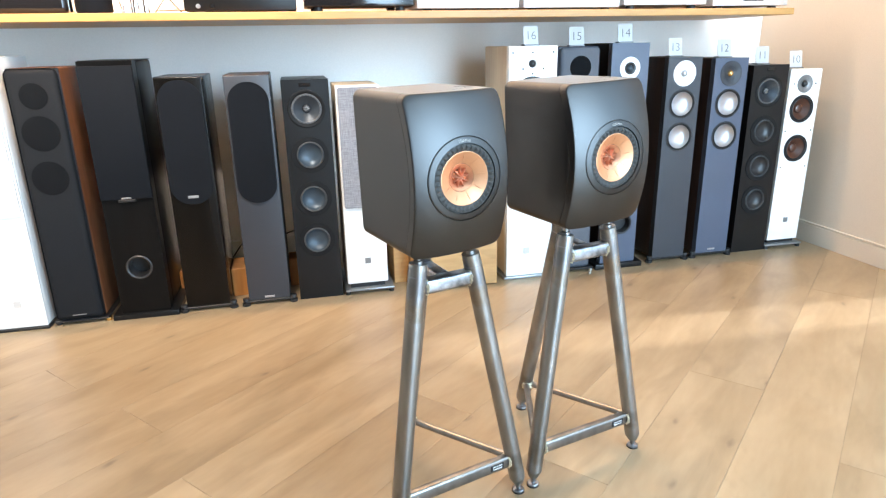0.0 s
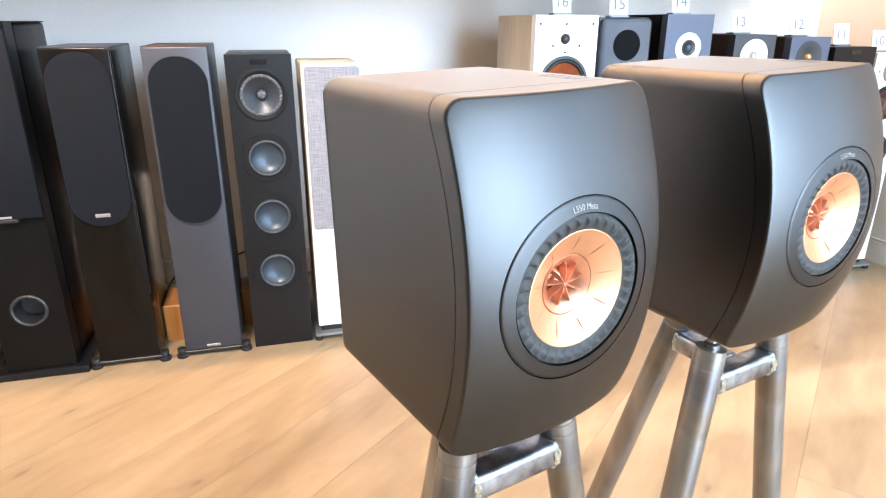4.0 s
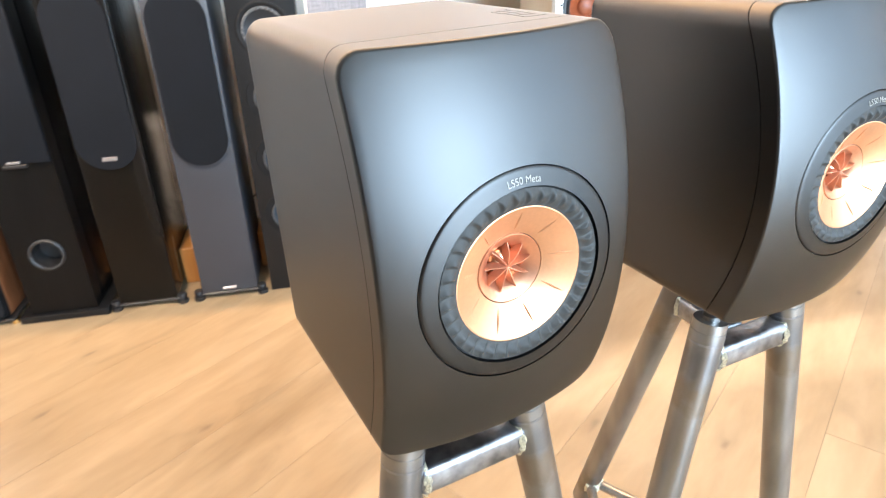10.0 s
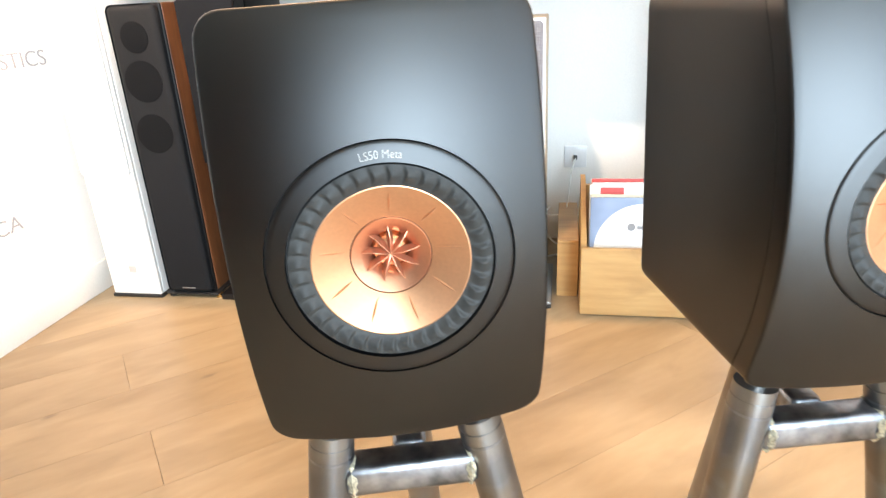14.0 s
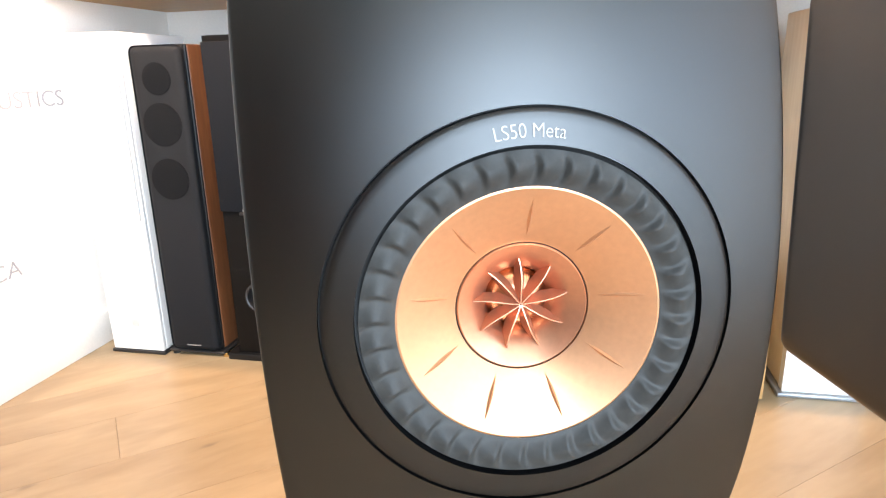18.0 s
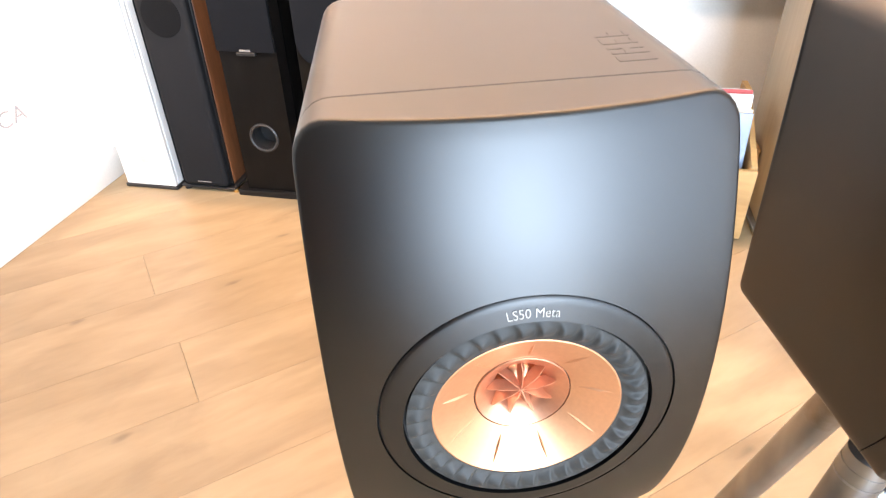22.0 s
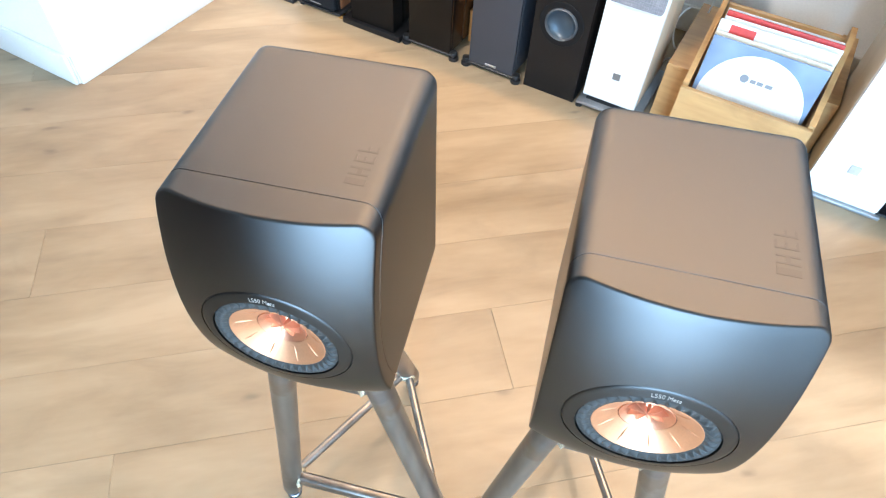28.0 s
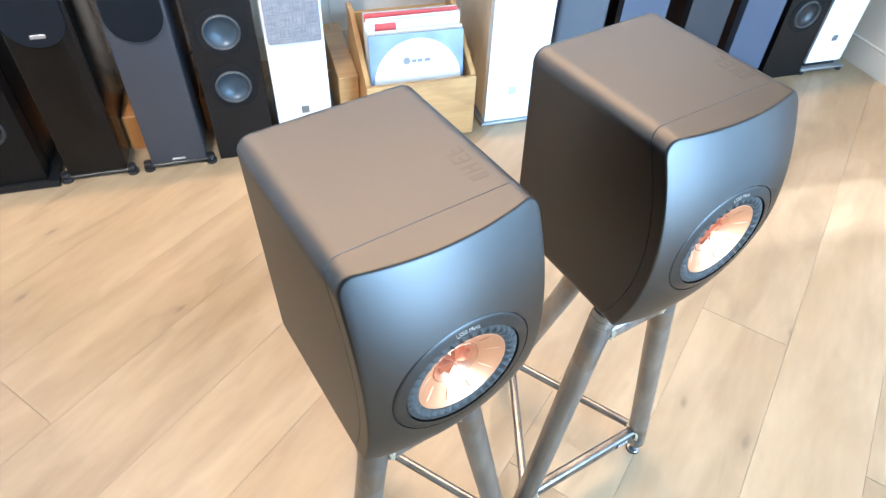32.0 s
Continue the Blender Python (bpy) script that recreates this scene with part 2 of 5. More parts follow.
def satin(name, colour, rough, ior):
    """Satin lacquer: a dark coat under a soft, clean sheen, with a faint orange-peel relief."""
    m = bpy.data.materials.new(name)
    m.use_nodes = True
    n, l = m.node_tree.nodes, m.node_tree.links
    n.remove(n["Principled BSDF"])
    co, big, fine = n.new("ShaderNodeTexCoord"), n.new("ShaderNodeTexNoise"), n.new("ShaderNodeTexNoise")
    big.inputs["Scale"].default_value, fine.inputs["Scale"].default_value = 9.0, 900.0
    for t in (big, fine):
        l.new(co.outputs["Object"], t.inputs["Vector"])
    ramp, rr, bp = n.new("ShaderNodeValToRGB"), n.new("ShaderNodeMapRange"), n.new("ShaderNodeBump")
    ramp.color_ramp.elements[0].color = (*(c * 0.92 for c in colour), 1)
    ramp.color_ramp.elements[1].color = (*(c * 1.08 for c in colour), 1)
    l.new(big.outputs["Fac"], ramp.inputs[0])
    rr.inputs[3].default_value, rr.inputs[4].default_value = rough - 0.025, rough + 0.025
    l.new(big.outputs["Fac"], rr.inputs[0])
    bp.inputs["Strength"].default_value, bp.inputs["Distance"].default_value = 0.012, 0.001
    l.new(fine.outputs["Fac"], bp.inputs["Height"])
    under, gloss, mix, fr = n.new("ShaderNodeBsdfDiffuse"), n.new("ShaderNodeBsdfGlossy"), n.new("ShaderNodeMixShader"), n.new("ShaderNodeFresnel")
    gloss.distribution = "BECKMANN"
    fr.inputs["IOR"].default_value = ior
    l.new(ramp.outputs[0], under.inputs["Color"])
    l.new(rr.outputs[0], gloss.inputs["Roughness"])
    for node in (under, gloss, fr):
        l.new(bp.outputs[0], node.inputs["Normal"])
    soft = n.new("ShaderNodeMapRange")
    soft.inputs[1].default_value, soft.inputs[2].default_value = 0.07, 1.0
    soft.inputs[3].default_value, soft.inputs[4].default_value = 0.07, 0.62
    l.new(fr.outputs[0], soft.inputs[0])
    l.new(soft.outputs[0], mix.inputs[0])
    l.new(under.outputs[0], mix.inputs[1])
    l.new(gloss.outputs[0], mix.inputs[2])
    l.new(mix.outputs[0], n["Material Output"].inputs["Surface"])
    return m


SATIN = satin("satin_graphite_lacquer", (0.0030, 0.0030, 0.0033), 0.415, 1.84)
RINGSATIN = satin("satin_ring_lacquer", (0.0040, 0.0040, 0.0044), 0.42, 1.58)
TRIM = mat("satin_trim_plastic", (0.022, 0.023, 0.026), 0.38, vary=0.04, fine=700, bump=0.02)
RUBBER = mat("surround_rubber", (0.034, 0.033, 0.031), 0.58, spec=0.3, vary=0.08, fine=500, bump=0.05)
GAP = mat("black_gap", (0.004, 0.004, 0.004), 0.7, vary=0.02, bump=0)
COPPER = mat("copper_cone", (0.62, 0.315, 0.17), 0.40, metal=0.8, vary=0.03, fine=400, bump=0.01, spec=0.5)
ROSE = mat("rose_copper", (0.70, 0.34, 0.21), 0.34, metal=0.9, vary=0.03, fine=400, bump=0.0)
DOMEGOLD = mat("pale_gold_dome", (0.56, 0.28, 0.165), 0.28, metal=1.0, vary=0.02, bump=0)
ROSEVANE = mat("rose_copper_vane", (0.60, 0.27, 0.165), 0.30, metal=0.75, vary=0.03, fine=400, bump=0.0)
LEGEND = mat("silver_legend", (0.42, 0.385, 0.345), 0.45, metal=0.1, vary=0.02, bump=0)
GLOSSMARK = satin("gloss_mark", (0.0036, 0.0036, 0.0039), 0.40, 1.73)
STEEL = mat("raw_steel", (0.30, 0.297, 0.292), 0.38, metal=1.0, vary=0.15, scale=7, fine=28, bump=0.0, rough_vary=0.05, stretch=(1, 1, 0.25))


def heat_tint(m, bands):
    """Straw, brown and blue bloom that welding left on bright steel, at the heights of the welds."""
    n, l = m.node_tree.nodes, m.node_tree.links
    b = n["Principled BSDF"]
    base = b.inputs["Base Color"].links[0].from_socket
    co, sep, nz, add = n.new("ShaderNodeTexCoord"), n.new("ShaderNodeSeparateXYZ"), n.new("ShaderNodeTexNoise"), n.new("ShaderNodeMath")
    nz.inputs["Scale"].default_value, nz.inputs["Detail"].default_value = 28.0, 4
    l.new(co.outputs["Object"], sep.inputs[0])
    l.new(co.outputs["Object"], nz.inputs["Vector"])
    add.operation = "MULTIPLY_ADD"
    add.inputs[1].default_value = 0.09
    l.new(nz.outputs["Fac"], add.inputs[0])
    l.new(sep.outputs["Z"], add.inputs[2])
    for mid, half, tint, amount in bands:
        off, away, k, mix = n.new("ShaderNodeMath"), n.new("ShaderNodeMath"), n.new("ShaderNodeMapRange"), n.new("ShaderNodeMix")
        off.operation, away.operation, mix.data_type, mix.blend_type = "SUBTRACT", "ABSOLUTE", "RGBA", "MULTIPLY"
        off.inputs[1].default_value = mid + 0.045
        l.new(add.outputs[0], off.inputs[0])
        l.new(off.outputs[0], away.inputs[0])
        k.inputs[1].default_value, k.inputs[2].default_value, k.inputs[3].default_value, k.inputs[4].default_value = half * 0.3, half, amount, 0.0
        l.new(away.outputs[0], k.inputs[0])
        l.new(k.outputs[0], mix.inputs[0])
        l.new(base, mix.inputs[6])
        mix.inputs[7].default_value = (*tint, 1)
        base = mix.outputs[2]
    l.new(base, b.inputs["Base Color"])


heat_tint(STEEL, ((0.535, 0.022, (0.66, 0.52, 0.38), 0.5), (0.575, 0.035, (0.52, 0.55, 0.64), 0.6), (0.100, 0.035, (0.55, 0.48, 0.42), 0.6)))
STEELDARK = mat("heat_tinted_steel", (0.29, 0.30, 0.325), 0.34, metal=1.0, vary=0.30, scale=26, fine=70, bump=0.0, rough_vary=0.07)
STEELBROWN = mat("browned_steel", (0.30, 0.275, 0.25), 0.34, metal=1.0, vary=0.15, scale=30, fine=400, bump=0.02)
WELD = mat("weld_bead", (0.64, 0.56, 0.42), 0.38, metal=0.6, vary=0.3, scale=180, fine=500, bump=0.4)
BLACKPL = mat("black_plastic", (0.012, 0.012, 0.013), 0.42, vary=0.08, fine=300, bump=0.05)
BLACKSAT = mat("black_satin_vinyl", (0.0065, 0.0065, 0.007), 0.36, spec=0.3, vary=0.10, scale=5, fine=260, bump=0.1)
BLACKGRILLE = mat("black_grille_cloth", (0.0042, 0.0054, 0.0078), 0.85, vary=0.12, fine=900, bump=0.3, spec=0.15)
CHARCLOTH = mat("charcoal_grille_cloth", (0.0075, 0.0085, 0.0105), 0.8, vary=0.08, fine=900, bump=0.3, spec=0.2)
BLACKGRILLE2 = mat("dark_grille_cloth", (0.0045, 0.005, 0.006), 0.9, vary=0.1, fine=900, bump=0.3, spec=0.12)
ASHBLACK = wood("black_ash", (0.0012, 0.0012, 0.0013), (0.0042, 0.0041, 0.0042), 0.34, "z", 9, 90, spec=0.17)
OAKBLACK = wood("black_oak", (0.0016, 0.0015, 0.0014), (0.0050, 0.0045, 0.0042), 0.24, "z", 10, 80, spec=0.22)
WALNUT = wood("walnut_veneer", (0.085, 0.029, 0.012), (0.22, 0.078, 0.030), 0.4, "z", 8, 70)
DARKWALNUT = wood("dark_walnut_veneer", (0.018, 0.008, 0.005), (0.06, 0.026, 0.015), 0.4, "z", 8, 70)
SLATE = mat("slate_grey_lacquer", (0.031, 0.035, 0.044), 0.40, vary=0.05, scale=4, fine=400, bump=0.03, rough_vary=0.02)
SLATE2 = mat("blue_grey_lacquer", (0.068, 0.086, 0.128), 0.40, vary=0.05, scale=4, fine=400, bump=0.03, rough_vary=0.02)
SLATEGRILLE = mat("grey_front_cloth", (0.085, 0.094, 0.112), 0.75, vary=0.06, fine=900, bump=0.2)
WHITEPAINT = mat("white_satin_cabinet", (0.80, 0.79, 0.77), 0.35, vary=0.02, scale=4, fine=300, bump=0.03)
CREAM = wood("pale_oak_veneer", (0.58, 0.45, 0.31), (0.74, 0.62, 0.46), 0.5, "z", 6, 60, bump=0.05)
GREYWEAVE = weave("grey_woven_cloth", (0.19, 0.186, 0.204), (0.29, 0.283, 0.30))
WHITEWEAVE = mat("white_grille_cloth", (0.78, 0.78, 0.78), 0.8, vary=0.03, fine=700, bump=0.2)
CONEGREY = mat("blue_grey_cone", (0.046, 0.066, 0.086), 0.38, metal=0.35, vary=0.05, fine=300, bump=0.02)
ROLLGREY = mat("grey_rubber_roll", (0.085, 0.088, 0.092), 0.32, vary=0.05, fine=300, bump=0.02)
CONEBLACK = mat("black_cone", (0.016, 0.017, 0.019), 0.4, vary=0.05, fine=300, bump=0.05)
ALU = mat("brushed_aluminium_cone", (0.50, 0.51, 0.54), 0.36, metal=0.9, vary=0.05, fine=300, bump=0.03)
ALUWHITE = mat("white_trim", (0.80, 0.80, 0.80), 0.3, vary=0.02, bump=0)
WOODCONE = mat("wood_fibre_cone", (0.26, 0.062, 0.022), 0.42, vary=0.12, scale=80, fine=400, bump=0.1)
WOODCONE2 = mat("dark_wood_fibre_cone", (0.075, 0.028, 0.016), 0.42, vary=0.15, scale=80, fine=400, bump=0.1)
CHROME = mat("polished_metal", (0.75, 0.75, 0.75), 0.12, metal=1.0, vary=0.02, bump=0)
BADGE = mat("grey_badge", (0.22, 0.22, 0.22), 0.4, metal=0.4, vary=0.06, bump=0)
# paler copy of the grey badge, lightened to look overexposed
WASHEDBADGE = mat("washed_out_badge", (0.52, 0.51, 0.50), 0.4, metal=0.2, vary=0.05, bump=0)
GREYPL = mat("grey_plinth", (0.30, 0.31, 0.32), 0.35, metal=0.6, vary=0.05, bump=0.02)
PAPER = mat("white_card", (0.60, 0.60, 0.59), 0.7, vary=0.02, bump=0.02)
INK = mat("grey_ink", (0.12, 0.12, 0.125), 0.7, vary=0.05, bump=0)
DARKINK = mat("dark_grey_print", (0.22, 0.22, 0.23), 0.6, vary=0.05, bump=0)
PALEINK = mat("pale_grey_lettering", (0.36, 0.36, 0.37), 0.6, vary=0.05, bump=0)
DOTBLUE = mat("blue_print", (0.05, 0.09, 0.42), 0.5, vary=0.04, bump=0)
WALLPAINT = mat("white_wall_paint", (0.90, 0.875, 0.835), 0.75, vary=0.02, scale=1.5, fine=180, bump=0.06)
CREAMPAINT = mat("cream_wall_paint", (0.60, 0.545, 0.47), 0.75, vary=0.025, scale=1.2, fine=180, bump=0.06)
SKIRTPAINT = mat("white_gloss_paint", (0.80, 0.78, 0.74), 0.4, vary=0.02, scale=2, fine=120, bump=0.04)
REFLBROWN = mat("brown_reflection_paint", (0.20, 0.118, 0.060), 0.7, vary=0.03, scale=1.5, fine=180, bump=0.05)
CEILPAINT = mat("ceiling_paint", (0.58, 0.555, 0.50), 0.85, vary=0.02, bump=0.03)
SHELFOAK = wood("shelf_oak", (0.40, 0.195, 0.058), (0.60, 0.325, 0.105), 0.42, "x", 9, 90)
CRATEPINE = wood("crate_pine", (0.40, 0.205, 0.072), (0.63, 0.385, 0.160), 0.5, "x", 8, 60, tone=0.12, knots=True, blotch=0.5)
FLOOROAK = wood("floor_oak", (0.262, 0.186, 0.107), (0.392, 0.298, 0.188), 0.34, "x", 6.5, 55, tone=0.06, knots=True, bump=0.05, blotch=0.36, fine=0.18, run=0.24, knot=5.4)
TIMBER = wood("orange_timber", (0.30, 0.12, 0.030), (0.46, 0.205, 0.055), 0.45, "z", 8, 60, tone=0.1)
SUBFLOOR = mat("floor_joint", (0.11, 0.078, 0.048), 0.8, vary=0.1, bump=0.05)
SLEEVEWHITE = mat("white_record_sleeve", (0.78, 0.77, 0.74), 0.45, vary=0.04, scale=8, bump=0.03)
SLEEVEBLUE = mat("blue_grey_record_sleeve", (0.20, 0.26, 0.37), 0.18, vary=0.25, scale=3, fine=7, bump=0.03)
SLEEVERED = mat("red_card", (0.55, 0.055, 0.045), 0.5, vary=0.08, bump=0.02)
SLEEVECREAM = mat("cream_record_sleeve", (0.70, 0.60, 0.45), 0.6, vary=0.06, scale=9, bump=0.03)
CABLE = mat("black_cable", (0.012, 0.012, 0.013), 0.5, vary=0.1, bump=0.05)
CABLEW = mat("white_cable", (0.7, 0.7, 0.68), 0.4, vary=0.04, bump=0.02)
BASKET = mat("matt_black_basket", (0.006, 0.006, 0.0065), 0.6, spec=0.2, vary=0.06, fine=300, bump=0.03)
DARKCONE = mat("dark_grey_metal_cone", (0.036, 0.045, 0.056), 0.36, metal=0.5, vary=0.05, fine=300, bump=0.02)
BRASS = mat("brass", (0.75, 0.50, 0.20), 0.2, metal=1.0, vary=0.04, bump=0)
SILVERKIT = mat("silver_hifi", (0.70, 0.70, 0.70), 0.35, metal=0.5, vary=0.03, bump=0.02)
BLACKGLOSS = mat("black_gloss", (0.010, 0.010, 0.011), 0.12, vary=0.05, bump=0)


def clear(name, rough=0.03, tint=(1, 1, 1)):
    m = bpy.data.materials.new(name)
    m.use_nodes = True
    b = m.node_tree.nodes["Principled BSDF"]
    b.inputs["Base Color"].default_value = (*tint, 1)
    b.inputs["Roughness"].default_value = rough
    b.inputs["Transmission Weight"].default_value = 1.0
    b.inputs["IOR"].default_value = 1.3
    return m


ACRYLIC = clear("clear_acrylic")
PANE = clear("window_glass", 0.0)

# ---- mesh helpers ----


def thing(name, m, label, category, group="", kind=""):
    ob = new(name)
    ob.empty_display_size = 0.1
    ob.matrix_world = m
    return tagged(ob, label, category, group, kind)


def part(name, bm, material, parent=None, label="", smooth=True, angle=35):
    me = bpy.data.meshes.new(name)
    bmesh.ops.recalc_face_normals(bm, faces=bm.faces)
    bm.to_mesh(me)
    bm.free()
    me.materials.append(material)
    if smooth:
        me.shade_smooth()
        me.set_sharp_from_angle(angle=radians(angle))
    ob = new(name, me)
    ob.parent = parent
    return tagged(ob, label)


def box(bm, x0, x1, y0, y1, z0, z1, bevel=0.0, seg=2):
    vs = [bm.verts.new((x, y, z)) for x in (x0, x1) for y in (y0, y1) for z in (z0, z1)]
    fs = [bm.faces.new([vs[i] for i in f]) for f in ((0, 1, 3, 2), (4, 6, 7, 5), (0, 4, 5, 1), (2, 3, 7, 6), (0, 2, 6, 4), (1, 5, 7, 3))]
    if bevel:
        es = {e for f in fs for e in f.edges}
        bmesh.ops.bevel(bm, geom=list(es), offset=bevel, segments=seg, affect="EDGES", profile=0.5)
    return bm


def boxed(*a, **k):
    return box(bmesh.new(), *a, **k)


def tube(bm, p, q, r, n=20, r2=None, caps=True):
    p, q = Vector(p), Vector(q)
    r2 = r if r2 is None else r2
    w = (q - p).normalized()
    u = w.orthogonal().normalized()
    v = w.cross(u)
    a = [bm.verts.new(p + r * (math.cos(i * math.tau / n) * u + math.sin(i * math.tau / n) * v)) for i in range(n)]
    b = [bm.verts.new(q + r2 * (math.cos(i * math.tau / n) * u + math.sin(i * math.tau / n) * v)) for i in range(n)]
    for i in range(n):
        bm.faces.new((a[i], a[(i + 1) % n], b[(i + 1) % n], b[i]))
    if caps:
        bm.faces.new(a[::-1])
        bm.faces.new(b)
    return bm


def lathe(bm, prof, cx=0.0, cz=0.0, n=48, wob=None):
    """Turn a profile of (radius, y) about the axis that runs along y through (cx, cz)."""
    rings = []
    for r, y in prof:
        if r < 1e-6:
            rings.append([bm.verts.new((cx, y, cz))])
        else:
            rings.append([bm.verts.new((cx + r * math.cos(i * math.tau / n), y, cz + r * math.sin(i * math.tau / n))) for i in range(n)])
    for a, b in zip(rings, rings[1:]):
        for i in range(n):
            j = (i + 1) % n
            q = [a[i % len(a)], a[j % len(a)], b[j % len(b)], b[i % len(b)]]
            q = list(dict.fromkeys(q))
            if len(q) > 2:
                bm.faces.new(q)
    return bm


def turned(prof, cx=0.0, cz=0.0, n=48):
    return lathe(bmesh.new(), prof, cx, cz, n)


def turned_up(prof, cx=0.0, cy=0.0, n=24):
    """Turn a profile of (radius, z) about an upright axis."""
    bm = lathe(bmesh.new(), prof, 0, 0, n)
    for v in bm.verts:
        x, y, z = v.co
        v.co = (cx + x, cy - z, y)
    return bm


def slab(bm, outline, y0, y1):
    """An upright plate with an outline of (x, z), from y0 to y1."""
    a = [bm.verts.new((x, y0, z)) for x, z in outline]
    b = [bm.verts.new((x, y1, z)) for x, z in outline]
    bm.faces.new(a)
    bm.faces.new(b[::-1])
    for i in range(len(a)):
        j = (i + 1) % len(a)
        bm.faces.new((a[i], b[i], b[j], a[j]))
    return bm


def oval(x0, x1, z0, z1, r, n=10):
    """The outline of a rectangle with round corners."""
    out = []
    for cx, cz, a0 in ((x1 - r, z1 - r, 0), (x0 + r, z1 - r, 90), (x0 + r, z0 + r, 180), (x1 - r, z0 + r, 270)):
        out += [(cx + r * math.cos(radians(a0 + 90 * i / n)), cz + r * math.sin(radians(a0 + 90 * i / n))) for i in range(n + 1)]
    return out


def lettering(text, size, depth=0.0004, align="CENTER"):
    """Text as a mesh that stands upright, read from -y."""
    cu = bpy.data.curves.new("lettering", "FONT")
    cu.body, cu.size, cu.extrude, cu.align_x, cu.offset = text, size, depth, align, -0.012 * size
    ob = bpy.data.objects.new("lettering", cu)
    me = bpy.data.meshes.new_from_object(ob)
    bm = bmesh.new()
    bm.from_mesh(me)
    bpy.data.objects.remove(ob)
    bpy.data.curves.remove(cu)
    bpy.data.meshes.remove(me)
    for v in bm.verts:
        v.co = (v.co.x, -v.co.z, v.co.y)
    return bm


def wire(name, pts, r, material, label, category="cable"):
    cu = bpy.data.curves.new(name, "CURVE")
    cu.dimensions, cu.bevel_depth, cu.bevel_resolution = "3D", r, 2
    sp = cu.splines.new("NURBS")
    sp.points.add(len(pts) - 1)
    for p, co in zip(sp.points, pts):
        p.co = (*co, 1)
    sp.use_endpoint_u, sp.order_u = True, 4
    cu.materials.append(material)
    return tagged(new(name, cu), label, category)


# ---- the room ----
BACK, RIGHT, LEFT, FRONT, FAR_LEFT, TOP = 3.385, 2.672, -1.222, -2.4, -4.0, 3.3


def structure(name, bm, material, label, category):
    return tagged(part(name, bm, material, None, label), label, category, kind="structure")


structure("wall_back", boxed(FAR_LEFT, 3.12, BACK, BACK + 0.12, -0.02, TOP), WALLPAINT, "white painted wall behind the row of speakers", "wall")
wr = bmesh.new()
corners = ((2.633, BACK - 0.002), (RIGHT, 2.093), (3.12, 2.093), (3.12, BACK - 0.002))
for z in (-0.02, TOP):
    wr.faces.new([wr.verts.new((x, y, z)) for x, y in corners])
wr.verts.ensure_lookup_table()
for i in range(4):
    j = (i + 1) % 4
    wr.faces.new((wr.verts[i], wr.verts[j], wr.verts[4 + j], wr.verts[4 + i]))
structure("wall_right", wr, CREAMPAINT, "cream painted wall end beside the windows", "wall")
structure("wall_left", boxed(FAR_LEFT - 0.12, FAR_LEFT, FRONT, BACK, -0.02, TOP), WALLPAINT, "plain white painted side wall", "wall")
structure("partition", boxed(-1.64, LEFT, 1.948, BACK - 0.002, -0.02, TOP), WALLPAINT, "white painted partition with pale grey lettering", "wall")
# ceiling is unseen; its tone is lowered to dim the speaker tops
structure("ceiling", boxed(FAR_LEFT - 0.12, 3.12, FRONT - 0.12, BACK + 0.12, TOP, TOP + 0.1), CEILPAINT, "plain unseen ceiling, toned down to dim its bounce", "ceiling")
# front wall is out of view; its brown is set for the speakers' reflections
wf = bmesh.new()
box(wf, FAR_LEFT, 1.05, FRONT - 0.12, FRONT, -0.02, TOP)
box(wf, 1.05, 3.12, FRONT - 0.12, FRONT, -0.02, 0.06)
box(wf, 1.05, 3.12, FRONT - 0.12, FRONT, 3.15, TOP)
box(wf, 2.98, 3.12, FRONT - 0.12, FRONT, 0.06, 3.15)
structure("wall_front", wf, REFLBROWN, "unseen brown wall for reflections, with a wide shop window", "wall")
ww = bmesh.new()
box(ww, 3.0, 3.12, FRONT, -2.22, -0.02, TOP)
box(ww, 3.0, 3.12, -2.22, 0.78, 3.15, TOP)
# unseen low header and pier, added to cut the sun to a narrow strip
box(ww, 3.0, 3.12, 0.78, 2.103, 2.65, TOP)
box(ww, 3.0, 3.12, -2.22, 2.103, -0.02, 0.06)
box(ww, 3.0, 3.12, 0.78, 1.80, 0.06, 2.65)
structure("wall_window", ww, WALLPAINT, "white window wall with an added pier that narrows the sun", "wall")


def skirting(name, x0, x1, y0, y1, h=0.13, paint=SKIRTPAINT, tint="white"):
    bm = boxed(x0, x1, y0, y1, 0.0, h, 0.003, 2)
    return structure(name, bm, paint, tint + " painted skirting board along the wall", "skirting")


skirting("baseboard_back", LEFT + 0.016, 2.618, BACK - 0.016, BACK - 0.001, 0.100)
def turned_skirting(name, p, q, h, paint, label):
    """A skirting board with a thin shadow groove under its cap, along a wall that runs from p to q."""
    p, q = Vector((*p, 0)), Vector((*q, 0))
    ln = (q - p).length
    bm = bmesh.new()
    box(bm, 0, ln, -0.012, 0, 0, h - 0.012, 0.0012, 1)
    box(bm, 0, ln, -0.008, 0, h - 0.012, h - 0.008)
    box(bm, 0, ln, -0.012, 0, h - 0.008, h, 0.0012, 1)
    d = (q - p).normalized()
    m = Matrix.Translation(p) @ Matrix.Rotation(math.atan2(d.y, d.x), 4, "Z")
    bm.transform(m)
    return structure(name, bm, paint, label, "skirting")


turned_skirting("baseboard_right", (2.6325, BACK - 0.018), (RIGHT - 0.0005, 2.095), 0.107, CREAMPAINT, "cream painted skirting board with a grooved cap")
skirting("baseboard_left", LEFT + 0.001, LEFT + 0.014, 1.950, BACK - 0.018, 0.11)
skirting("baseboard_end", -1.63, LEFT - 0.001, 1.934, 1.947, 0.11)


